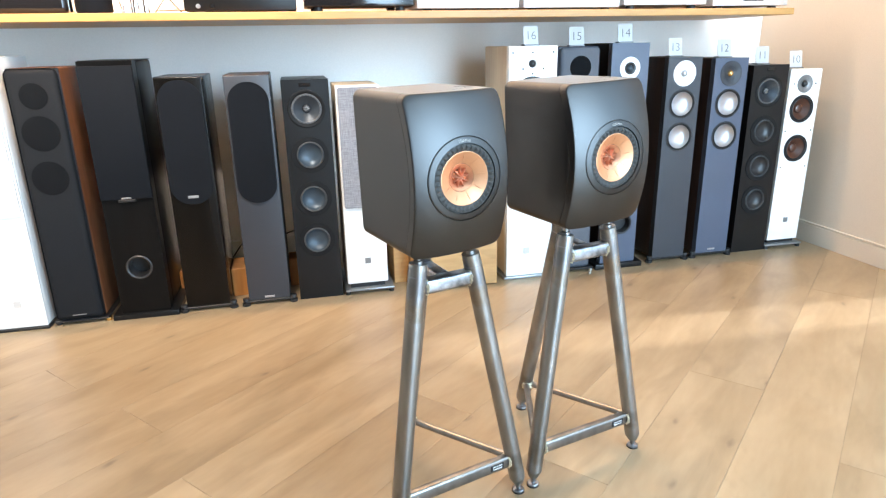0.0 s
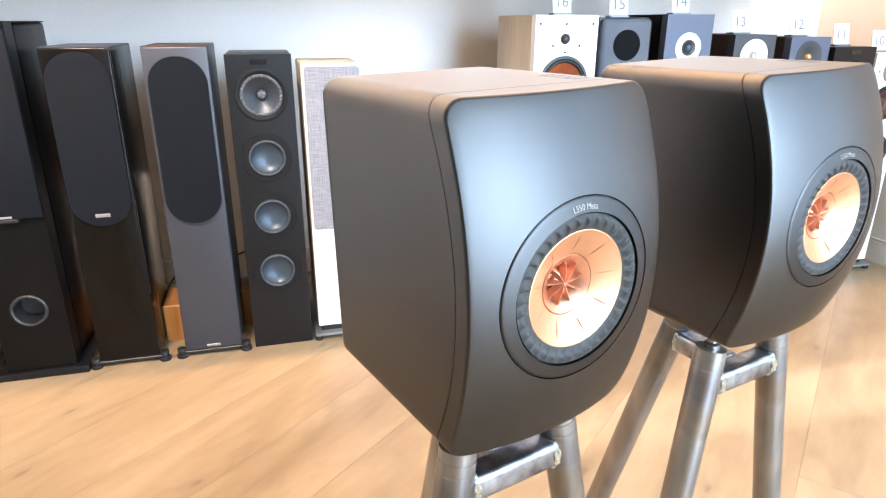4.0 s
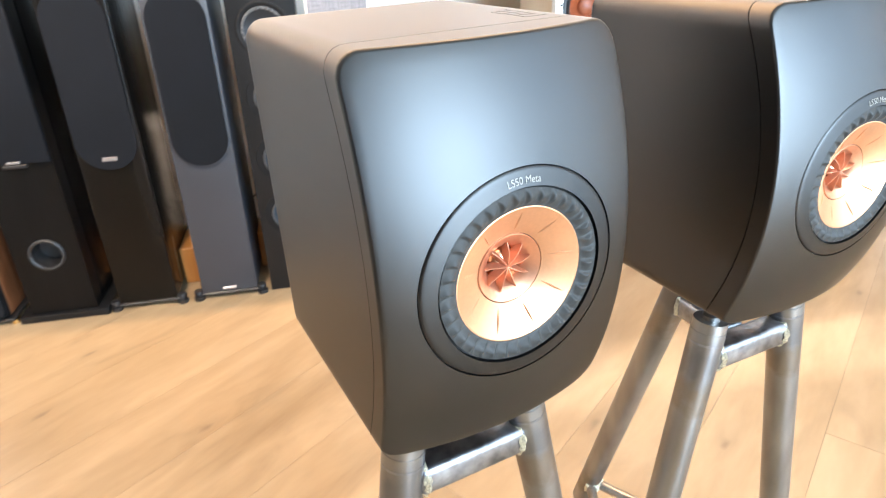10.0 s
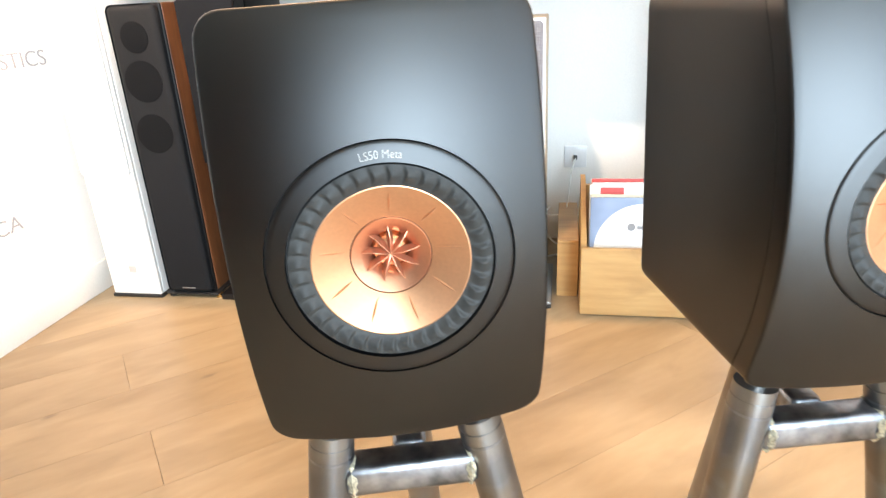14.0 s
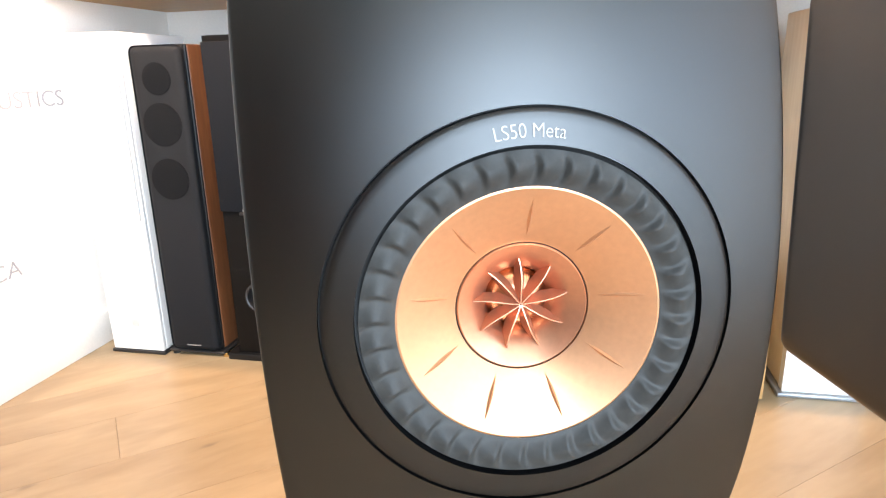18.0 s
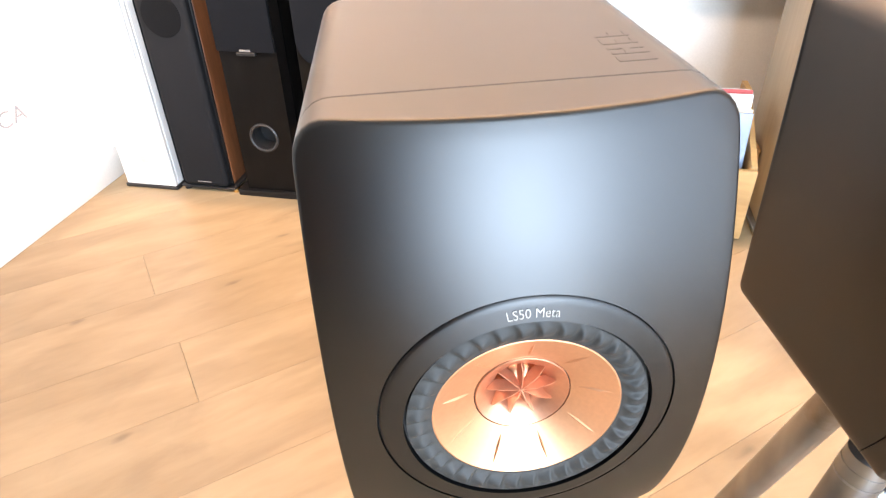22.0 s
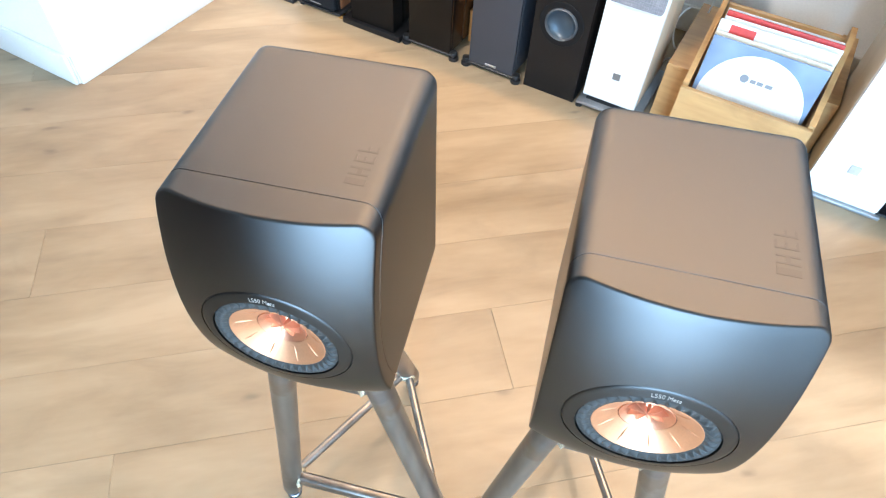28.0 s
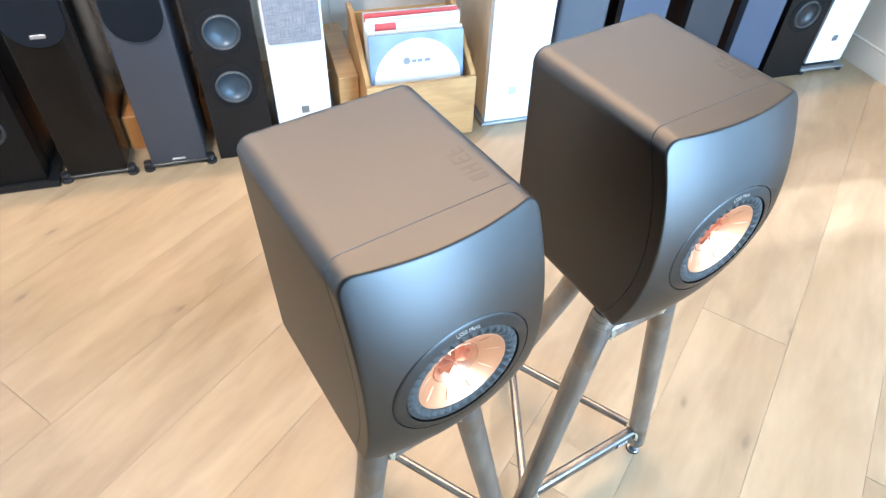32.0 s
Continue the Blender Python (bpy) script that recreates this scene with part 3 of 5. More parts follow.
def shop_window(name, m, w, h, bars):
    win = thing(name, m, "tall shop window in a slim dark frame", "window", kind="structure")
    fr = bmesh.new()
    for x in (0, w):
        box(fr, x - 0.025, x + 0.025, -0.03, 0.03, 0, h)
    for z in (0, h):
        box(fr, 0.025, w - 0.025, -0.03, 0.03, z - 0.025, z + 0.025)
    for i in range(1, bars):
        box(fr, w * i / bars - 0.02, w * i / bars + 0.02, -0.03, 0.03, 0.025, h - 0.025)
    part("window_frame", fr, BLACKPL, win)
    for i in range(bars):
        p = part("pane", boxed(w * i / bars + 0.02, w * (i + 1) / bars - 0.02, -0.004, 0.004, 0.025, h - 0.025), PANE, win)
        p.visible_shadow = False
    return win


shop_window("window_1", pose(3.06, 0.75, 0.09, 0, 0, -90), 2.94, 3.03, 2)
# kept this slim so one band of sun reaches the floor
shop_window("window_3", pose(3.06, 2.10, 0.09, 0, 0, -90), 0.28, 2.53, 1)
shop_window("window_2", pose(1.08, FRONT - 0.06, 0.09), 1.87, 3.03, 2)

# pale lettering on the partition: what can be read as letters, the rest as plain bars
def wall_word(text, y0, y1, z, sign, size=0.069):
    bm = lettering(text, size, 0.0008, "LEFT")
    lo, hi = min(v.co.x for v in bm.verts), max(v.co.x for v in bm.verts)
    for v in bm.verts:
        v.co = (0.0014 - v.co.y, (v.co.x - lo) * (y1 - y0) / (hi - lo), v.co.z)
    bm.transform(Matrix.Translation((0, y0, z)))
    part("word", bm, PALEINK, sign, smooth=False)


sign = thing("wall_lettering", pose(LEFT, 2.17, 0.611), "pale grey capitals fixed to the white partition", "lettering", "wall lettering")
for k in range(8):
    part("bar", boxed(0.0005, 0.003, 0.028 * k, 0.028 * k + 0.006, 0.0, 0.044, 0.0008, 1), PALEINK, sign)
wall_word("R", 0.252, 0.284, 0.0, sign, 0.060)
sign = thing("wall_lettering", pose(LEFT, 2.478, 0.808), "pale grey word in thin capitals on the white partition", "lettering", "wall lettering")
wall_word("OUSTICS", 0.0, 0.302, 0.0, sign)
sign = thing("wall_lettering", pose(LEFT, 2.235, 0.335), "pale grey word in thin capitals on the white partition", "lettering", "wall lettering")
wall_word("MUSICA", 0.0, 0.270, 0.0, sign)
dot = turned([(0.007, 0.0), (0.007, -0.0015), (0.0055, -0.0022), (0, -0.0022)], 0, 0, 24)
dot.transform(pose(0, 0.030, -0.012, 0, 0, 90))
part("dot", dot, DOTBLUE, sign, "small blue dot")

# ---- the pair of compact loudspeakers ----
HW, HH, CZ, DZ = 0.1003, 0.150, 0.150, 0.1475


def front_y(x, z):
    return -0.0677 + 0.0162 * (x / 0.1) ** 2 + 0.0296 * ((z - CZ) / 0.14) ** 2


def seam_y(z):
    return -0.035 + 0.034 * ((z - CZ) / 0.14) ** 2


def rim(inset=0.0, r=0.017, n=240):
    """Points round the cabinet's section, by angle from its middle."""
    out, w, h = [], HW - inset, HH - inset
    r = max(0.002, r - inset * 0.4)
    for i in range(n):
        a = i * math.tau / n
        c, s = math.cos(a), math.sin(a)
        lo, hi = 0.0, 0.3
        for _ in range(30):
            m = (lo + hi) / 2
            qx, qz = abs(m * c) - (w - r), abs(m * s) - (h - r)
            d = math.hypot(max(qx, 0), max(qz, 0)) + min(max(qx, qz), 0) - r
            lo, hi = (m, hi) if d < 0 else (lo, m)
        out.append((lo * c, lo * s + CZ))
    return out


def skin(rings, close=False):
    bm = bmesh.new()
    vs = [[bm.verts.new(p) for p in ring] for ring in rings]
    for a, b in zip(vs, vs[1:]):
        n = len(a)
        for i in range(n):
            bm.faces.new((a[i], a[(i + 1) % n], b[(i + 1) % n], b[i]))
    if close:
        bm.faces.new(vs[-1])
    return bm


R_RING, R_SUR, R_CONE, R_TW = 0.0769, 0.0637, 0.0496, 0.0256


def compact_speaker(m, label):
    sp = thing("bookshelf_loudspeaker", m, label, "loudspeaker", "pair of compact speakers on stands")
    full, BK = rim(), 0.2032
    rings = [[(x, seam_y(z) + 0.0003, z) for x, z in rim(0.0014)], [(x, seam_y(z) + 0.0007, z) for x, z in full]]
    rings += [[(x, seam_y(z) + 0.005, z) for x, z in full]]
    rings += [[(x, seam_y(z) * (1 - f) + (BK - 0.010) * f, z) for x, z in full] for f in (0.25, 0.5, 0.75, 0.98, 1.0)]
    rings += [[(x, BK - 0.010 + 0.010 * math.sin(a), z) for x, z in rim(0.010 * (1 - math.cos(a)))] for a in (0.4, 0.8, 1.2, 1.57)]
    part("cabinet", skin(rings, True), SATIN, sp, angle=32)
    # curved front with a soft edge and the hole for the driver
    rings = [[(x, seam_y(z) + 0.0001, z) for x, z in rim(0.0014)], [(x, seam_y(z) - 0.0004, z) for x, z in full]]
    e = 0.0020
    rings.append([(x, seam_y(z) - 0.003, z) for x, z in full])
    rings.append([(x, front_y(x, z) + e + 0.0012, z) for x, z in full])
    for a in (0.0, 0.4, 0.8, 1.2, 1.57):
        rings.append([(x, front_y(x, z) + e * (1 - math.sin(a)), z) for x, z in rim(e * (1 - math.cos(a)))])
    inner = rim(e)
    for f in (0.12, 0.25, 0.4, 0.55, 0.7, 0.85, 1.0):
        row = []
        for i, (x, z) in enumerate(inner):
            a = i * math.tau / len(inner)
            x2, z2 = x * (1 - f) + (R_RING + 0.0005) * math.cos(a) * f, z * (1 - f) + (DZ + (R_RING + 0.0005) * math.sin(a)) * f
            row.append((x2, front_y(x2, z2), z2))
        rings.append(row)
    rings.append([(x, y + 0.004, z) for x, y, z in rings[-1]])
    part("baffle", skin(rings), SATIN, sp, "curved satin graphite front", angle=32)
    n = 144
    cs = [(math.cos(i * math.tau / n), math.sin(i * math.tau / n)) for i in range(n)]

    def circle(r, y, follow=0.0):
        return [(r * c, (front_y(r * c, DZ + r * s) + y) * follow + (y - 0.0550) * (1 - follow), DZ + r * s) for c, s in cs]

    part("shadow_gap", skin([circle(R_RING + 0.001, 0.004, 1), circle(R_RING - 0.0012, 0.004, 1)]), GAP, sp)
    ring = part("trim_ring", skin([circle(R_RING - 0.0004, 0.004, 1), circle(R_RING - 0.0004, 0.0006, 1), circle(R_RING - 0.0012, 0.0, 1), circle(R_RING - 0.0021, -0.0002, 1), circle(0.0722, -0.0002, 1), circle(0.068, -0.0002, 1), circle(R_SUR + 0.0006, -0.0002, 1), circle(R_SUR + 0.0005, 0.010, 1)]), RINGSATIN, sp, "satin graphite ring round the driver", angle=40)
    bm = lettering("LS50 Meta", 0.0062, 0.00012)
    for v in bm.verts:
        x, y, z = v.co
        a, r = 0.96 * x / 0.0685, 0.0668 + 1.12 * z
        px, pz = r * math.sin(a), DZ + r * math.cos(a)
        v.co = (px, front_y(px, pz) - 0.0006 + y, pz)
    part("model_lettering", bm, LEGEND, ring, "small silver model lettering", smooth=False)
    # ribbed rubber surround
    part("gap_ring", skin([circle(R_SUR + 0.0008, 0.0018), circle(R_SUR - 0.0034, 0.0026)]), GAP, sp)
    sur, N, K = bmesh.new(), 432, 36
    rows = []
    for j in range(11):
        s = j / 10
        r = R_SUR - 0.0010 + (R_CONE - R_SUR + 0.0010) * s
        row = []
        for i in range(N):
            a = i * math.tau / N
            ph = ((i * K / N) + 0.25 * math.sin(math.pi * s)) % 1.0
            saw = ((ph / 0.74) ** 0.9 if ph < 0.74 else ((1 - ph) / 0.26) ** 1.2) * math.sin(math.pi * min(1, s * 1.1)) ** 0.7
            y = -0.0566 + 0.0016 * s - 0.0004 * math.sin(math.pi * s) - 0.0031 * saw * (0.35 + 0.65 * math.sin(math.pi * s))
            row.append((r * math.cos(a), y, DZ + r * math.sin(a)))
        rows.append(row)
    part("surround", skin(rows), RUBBER, sp, "ribbed dark grey rubber surround", angle=80)
    # copper cone with nine radial ribs
    CONE_Y = (0.0035, 0.0068, 0.0101, 0.0126)
    cone = part("cone", skin([circle(R_CONE + 0.0002, 0.002), circle(R_CONE, 0.0002), circle(R_CONE - 0.0008, 0.0), circle(0.042, CONE_Y[0]), circle(0.036, CONE_Y[1]), circle(0.030, CONE_Y[2]), circle(R_TW + 0.0006, CONE_Y[3]), circle(R_TW + 0.0006, 0.016)]), COPPER, sp, "copper coloured metal cone", angle=18)

    def cone_y(r):
        return np.interp(r, (R_TW + 0.0006, 0.030, 0.036, 0.042, R_CONE - 0.0008), (-0.0424, -0.0449, -0.0482, -0.0515, -0.0550))

    for k in range(9):
        a = radians(87 + 40 * k)
        rb, c, s = bmesh.new(), math.cos(a), math.sin(a)
        prev = None
        for j in range(9):
            f = j / 8
            r = 0.0280 + f * 0.0182
            w = 0.00095 * math.sin(math.pi * f) + 0.0001
            h = 0.0012 * math.sin(math.pi * f)
            cur = [rb.verts.new((r * c + o * w * -s, cone_y(r) + 0.0002 - (h if o == 0 else 0), DZ + r * s + o * w * c)) for o in (-1, 0, 1)]
            if prev:
                rb.faces.new((prev[0], prev[1], cur[1], cur[0]))
                rb.faces.new((prev[1], prev[2], cur[2], cur[1]))
            prev = cur
        part("cone_rib", rb, COPPER, cone)
    part("cone_gap", skin([circle(R_TW + 0.0007, 0.0142), circle(R_TW - 0.0006, 0.0142)]), GAP, sp)
    guide = part("waveguide", skin([circle(R_TW, 0.0150), circle(R_TW, 0.0127), circle(R_TW - 0.0005, 0.0122), circle(0.0195, 0.0158), circle(0.0155, 0.0194), circle(0.0135, 0.0226), circle(0.0124, 0.0262)]), ROSE, sp, "polished rose copper tweeter waveguide")
    part("dome", turned([(0.0126, -0.0290), (0.0122, -0.0305), (0.0105, -0.0333), (0.007, -0.0357), (0.0035, -0.0368), (0, -0.0371)], 0, DZ, 40), DOMEGOLD, guide, "small copper dome")
    for k in range(9):
        a0 = radians(90 + 40 * k)
        vn = bmesh.new()
        prev = None
        for j in range(13):
            f = j / 12
            r = 0.0003 + 0.0186 * f
            a = a0 - 0.05 * math.sin(math.pi * f) + 0.03 * f
            floor_y = np.interp(r, (0, 0.0035, 0.007, 0.0105, 0.0124, 0.0135, 0.0155, 0.0195, 0.0251), (-0.0371, -0.0368, -0.0357, -0.0333, -0.0290, -0.0324, -0.0356, -0.0392, -0.0428))
            back = floor_y + 0.0005
            front = min(back - 0.0003, -0.0399 - 0.0010 * math.sin(math.pi * f))
            base = min(back, front + 0.0062)
            w = 0.0021 * math.sin(math.pi * min(1.0, 0.10 + 0.90 * f)) ** 0.7 + 0.0001
            ca, sa = math.cos(a), math.sin(a)
            cur = [vn.verts.new((r * ca - o * sa, y, DZ + r * sa + o * ca)) for o, y in ((0.00022, front), (-0.00022, front), (-w, base), (w, base))]
            if prev:
                for i in range(4):
                    vn.faces.new((prev[i], prev[(i + 1) % 4], cur[(i + 1) % 4], cur[i]))
            prev = cur
        vn.faces.new(prev)
        part("phase_vane", vn, ROSEVANE, guide)
    for ob in sp.children:
        if ob.name.split(".")[0] in ("gap_ring", "surround", "cone", "cone_gap", "waveguide"):
            ob.location.y = -0.0032
    # gloss maker's mark on the top, kept as plain shapes
    mark = bmesh.new()
    zt = 2 * HH + 0.0002
    for x0, x1, y0, y1 in ((0.058, 0.077, 0.022, 0.0295), (0.058, 0.077, 0.0335, 0.0355), (0.058, 0.077, 0.0415, 0.0437), (0.058, 0.077, 0.050, 0.0522), (0.058, 0.0602, 0.0522, 0.059), (0.0664, 0.0686, 0.0522, 0.0575), (0.0748, 0.077, 0.0522, 0.059), (0.058, 0.077, 0.0635, 0.0657), (0.0664, 0.0686, 0.0657, 0.071), (0.0748, 0.077, 0.0657, 0.072), (0.0655, 0.0695, 0.0355, 0.0415)):
        box(mark, x0, x1, y0, y1, zt - 0.0008, zt)
    part("maker_mark", mark, GLOSSMARK, sp, "faint gloss mark", smooth=False)
    return sp


compact_speaker(pose(0.3365, 1.2931, 0.6497, -0.22, -1.21, 16.95), "satin graphite compact speaker with curved front and copper driver")
compact_speaker(pose(0.6864, 1.3913, 0.6521, -0.47, -2.05, 14.86), "second satin graphite compact speaker with copper driver on its stand")

# ---- the welded steel stands ----


def speaker_stand(m, top):
    st = thing("speaker_stand", m, "raw welded steel tube three-legged speaker stand", "speaker stand", "pair of steel stands")
    r = 0.019
    tops = [(-0.0615, 0.013, 0.613), (0.0625, 0.013, 0.613), (0.004, 0.112, 0.613)]
    feet = [(-0.134, 0.006, 0.022), (0.187, 0.004, 0.022), (0.038, 0.304, 0.022)]

    def on(k, f):
        return Vector(tops[k]).lerp(Vector(feet[k]), f)

    for k in range(3):
        leg = part("leg", tube(bmesh.new(), on(k, 0), on(k, 0.965), r, 28), STEEL, st)
        d = (Vector(feet[k]) - Vector(tops[k])).normalized()
        part("taper", tube(bmesh.new(), on(k, 0.965), on(k, 0.995), r, 28, 0.012), STEEL, leg)
        cap = tube(bmesh.new(), on(k, 0) - d * 0.012, on(k, 0) + d * 0.001, r * 0.97, 28)
        part("cap", cap, STEEL, leg, "machined steel cap")
        part("cap_groove", tube(bmesh.new(), on(k, 0) + d * 0.012, on(k, 0) + d * 0.0145, r + 0.0003, 28), STEELDARK, leg)
        tx, ty, tz = on(k, 0) - d * 0.012
        part("spike", turned_up([(0.0095, tz - 0.001), (0.0095, tz + 0.006), (0.006, tz + 0.008), (0.006, top - 0.003 + 0.03 * tx), (0.009, top - 0.0025 + 0.03 * tx), (0.009, top + 0.03 * tx), (0, top + 0.03 * tx)], tx, ty), STEEL, leg, "threaded steel spike")
        fx, fy, _ = on(k, 1.0)
        foot = part("foot", turned_up([(0.006, 0.03), (0.006, 0.009), (0.0125, 0.008), (0.0145, 0.006), (0.0145, 0.003), (0.014, 0.003)], fx, fy), STEELDARK, leg, "adjustable steel foot")
        part("rubber_pad", turned_up([(0.0150, 0.0035), (0.0150, 0), (0, 0)], fx, fy), BLACKPL, foot)

    def bar(name, p, q, w, h, material, up=Vector((0, 0, 1))):
        p, q = Vector(p), Vector(q)
        d = (q - p).normalized()
        side = d.cross(up).normalized()
        top = side.cross(d)
        bm = boxed(0, (q - p).length, -w / 2, w / 2, -h / 2, h / 2, 0.0065, 4)
        mm = Matrix((d, -side, top)).transposed().to_4x4()
        mm.translation = p
        bm.transform(mm)
        return part(name, bm, material, st)

    def weld(p, d, rr):
        d = Vector(d).normalized()
        u = d.orthogonal().normalized()
        v = d.cross(u)
        bm, n = bmesh.new(), 26
        rings = []
        for i in range(n):
            a = i * math.tau / n
            c = Vector(p) + rr * (math.cos(a) * u + math.sin(a) * v)
            o = (math.cos(a) * u + math.sin(a) * v)
            wr = 0.0034 * (1 + 0.35 * math.sin(i * 2.4) + 0.2 * math.sin(i * 1.3 + rr * 900))
            rings.append([bm.verts.new(c + wr * (math.cos(b) * o + math.sin(b) * d)) for b in (0, 1.57, 3.14, 4.71)])
        for i in range(n):
            for j in range(4):
                bm.faces.new((rings[i][j], rings[i][(j + 1) % 4], rings[(i + 1) % n][(j + 1) % 4], rings[(i + 1) % n][j]))
        part("weld", bm, WELD, st)

    ft = 0.063
    a, b = on(0, ft), on(1, ft)
    bar("top_bar", a + Vector((0.012, 0, 0)), b - Vector((0.012, 0, 0)), 0.03, 0.030, STEELDARK)
    weld(a + Vector((0.0185, 0, 0)), (1, 0, 0), 0.0165)
    weld(b - Vector((0.0185, 0, 0)), (1, 0, 0), 0.0165)
    c = on(2, ft)
    bar("rear_bar", (a + b) / 2 + Vector((0, 0.014, 0)), c - Vector((0, 0.012, 0)), 0.03, 0.030, STEELDARK)
    weld(c - Vector((0, 0.0185, 0)), (0, 1, 0), 0.0165)
    a, b = on(0, 0.87), on(1, 0.87)
    low = bar("front_bar", a + Vector((0.014, 0, 0)), b - Vector((0.014, 0, 0)), 0.02, 0.032, STEEL)
    weld(a + Vector((0.0185, 0, 0)), (1, 0, 0), 0.015)
    weld(b - Vector((0.0185, 0, 0)), (1, 0, 0), 0.015)
    bx = b.x - 0.052
    plate = part("badge", boxed(bx - 0.018, bx + 0.018, a.y - 0.0125, a.y - 0.0095, a.z - 0.008, a.z + 0.008, 0.0006, 1), BLACKPL, low, "small black badge")
    for zz, x0, x1 in ((0.0032, -0.013, -0.004), (0.0032, -0.0022, 0.0016), (0.0032, 0.0034, 0.013), (-0.0034, -0.012, 0.0125)):
        part("bar", boxed(bx + x0, bx + x1, a.y - 0.0131, a.y - 0.0124, a.z + zz - 0.0012, a.z + zz + 0.0012), PAPER, plate, smooth=False)
    c = on(2, 0.87)
    for p, s in ((a, 1), (b, -1)):
        d = (c - p).normalized()
        st_bm = tube(bmesh.new(), p + d * 0.015, c - d * 0.016, 0.0085, 16)
        part("stay", st_bm, STEELBROWN, st, "thin steel stay")
        weld(c - d * 0.0195, d, 0.0095)
        weld(p + d * 0.0195, d, 0.0095)
    return st


speaker_stand(pose(0.3314, 1.2988, 0, 0, 0, 17.0), 0.6502)
speaker_stand(pose(0.6817, 1.3973, 0, 0, 0, 14.8), 0.6528)

# ---- the row of tall speakers along the wall ----


def driver(tower, x, z, r, cone, y=0.0, rim_mat=TRIM, dome=None, dome_r=0.0, deep=None, flange=0.14, cap=True, name="woofer", ratio=0.825, roll=0.006, roll_mat=CONEBLACK):
    """A round driver set in a front at height y: flange, roll surround, cone and dust cap."""
    deep = r * 0.32 if deep is None else deep
    ri = r * (1 - flange)
    d = part(name, turned([(r, y + 0.002), (r, y - 0.002), (r * 0.985, y - 0.0032), (ri, y - 0.0032), (ri * 0.985, y - 0.0005)], x, z, 56), rim_mat, tower)
    part("surround", turned([(ri * 0.99, y + 0.0005), *((ri * (0.97 - (0.97 - ratio) * k / 6), y - roll * math.sin(math.pi * (k + 0.6) / 7)) for k in range(7)), (ri * (ratio - 0.005), y + 0.0012)], x, z, 56), roll_mat, d)
    cr = ri * ratio
    if cap:
        part("cone", turned([(cr, y + 0.0006), (cr * 0.75, y + deep * 0.5), (cr * 0.45, y + deep), (cr * 0.42, y + deep * 0.98)], x, z, 56), cone, d)
        part("dust_cap", turned([(cr * 0.455, y + deep * 0.96), (cr * 0.40, y + deep * 0.70), (cr * 0.25, y + deep * 0.52), (0, y + deep * 0.46)], x, z, 40), dome or cone, d)
    else:
        part("cone", turned([(cr, y - 0.0006), (cr * 0.985, y - 0.0012), (cr * 0.95, y + deep * 0.10), (cr * 0.85, y + deep * 0.36), (cr * 0.7, y + deep * 0.64), (cr * 0.5, y + deep * 0.86), (cr * 0.25, y + deep * 0.97), (0, y + deep)], x, z, 56), cone, d)
    return d


def tweeter(tower, x, z, r, plate, dome_mat, dome_r=0.0125, y=0.0, wave=0.004):
    d = part("tweeter", turned([(r, y + 0.001), (r, y - 0.0015), (r * 0.97, y - 0.0028), (r * 0.80, y - 0.0026), (r * 0.5, y + wave * 0.4), (dome_r * 1.15, y + wave), (dome_r * 1.1, y + wave + 0.001)], x, z, 48), plate, tower)
    part("dome", turned([(dome_r * 1.12, y + wave), (dome_r, y + wave - 0.003), (dome_r * 0.75, y + wave - 0.008), (dome_r * 0.4, y + wave - 0.0105), (0, y + wave - 0.0115)], x, z, 32), dome_mat, d)
    return d


def coaxial(tower, x, z, r, cone, y=0.0):
    """A two-way driver with a ribbed surround and a vaned centre."""
    d = part("coaxial_driver", turned([(r, y + 0.002), (r, y - 0.002), (r * 0.98, y - 0.003), (r * 0.90, y - 0.003), (r * 0.80, y + 0.001)], x, z, 56), BASKET, tower)
    sur = bmesh.new()
    N = 168
    rows = [[(x + rr * math.cos(i * math.tau / N), y + 0.0015 - h * (0.4 + 0.6 * (1 if (i // 3) % 2 else 0)), z + rr * math.sin(i * math.tau / N)) for i in range(N)] for rr, h in ((r * 0.80, 0), (r * 0.77, 0.004), (r * 0.71, 0.004), (r * 0.68, 0))]
    part("surround", skin(rows), ROLLGREY, d)
    part("cone", turned([(r * 0.69, y + 0.001), (r * 0.5, y + r * 0.14), (r * 0.3, y + r * 0.26), (r * 0.22, y + r * 0.34)], x, z, 56), cone, d)
    part("dome", turned([(r * 0.22, y + r * 0.34), (r * 0.17, y + r * 0.27), (0, y + r * 0.22)], x, z, 32), CONEBLACK, d)
    for k in range(9):
        a = math.tau * k / 9
        c, s = math.cos(a), math.sin(a)
        vane = bmesh.new()
        lo = [vane.verts.new((x + q * c - o * s, y + r * 0.27, z + q * s + o * c)) for q, o in ((0.0, 0.0), (r * 0.10, r * 0.022), (r * 0.20, 0.0), (r * 0.10, -r * 0.022))]
        tip = vane.verts.new((x + r * 0.08 * c, y + r * 0.12, z + r * 0.08 * s))
        for i in range(4):
            vane.faces.new((lo[i], lo[(i + 1) % 4], tip))
        part("phase_vane", vane, SILVERKIT, d, "bright metal vane", smooth=False)
    return d


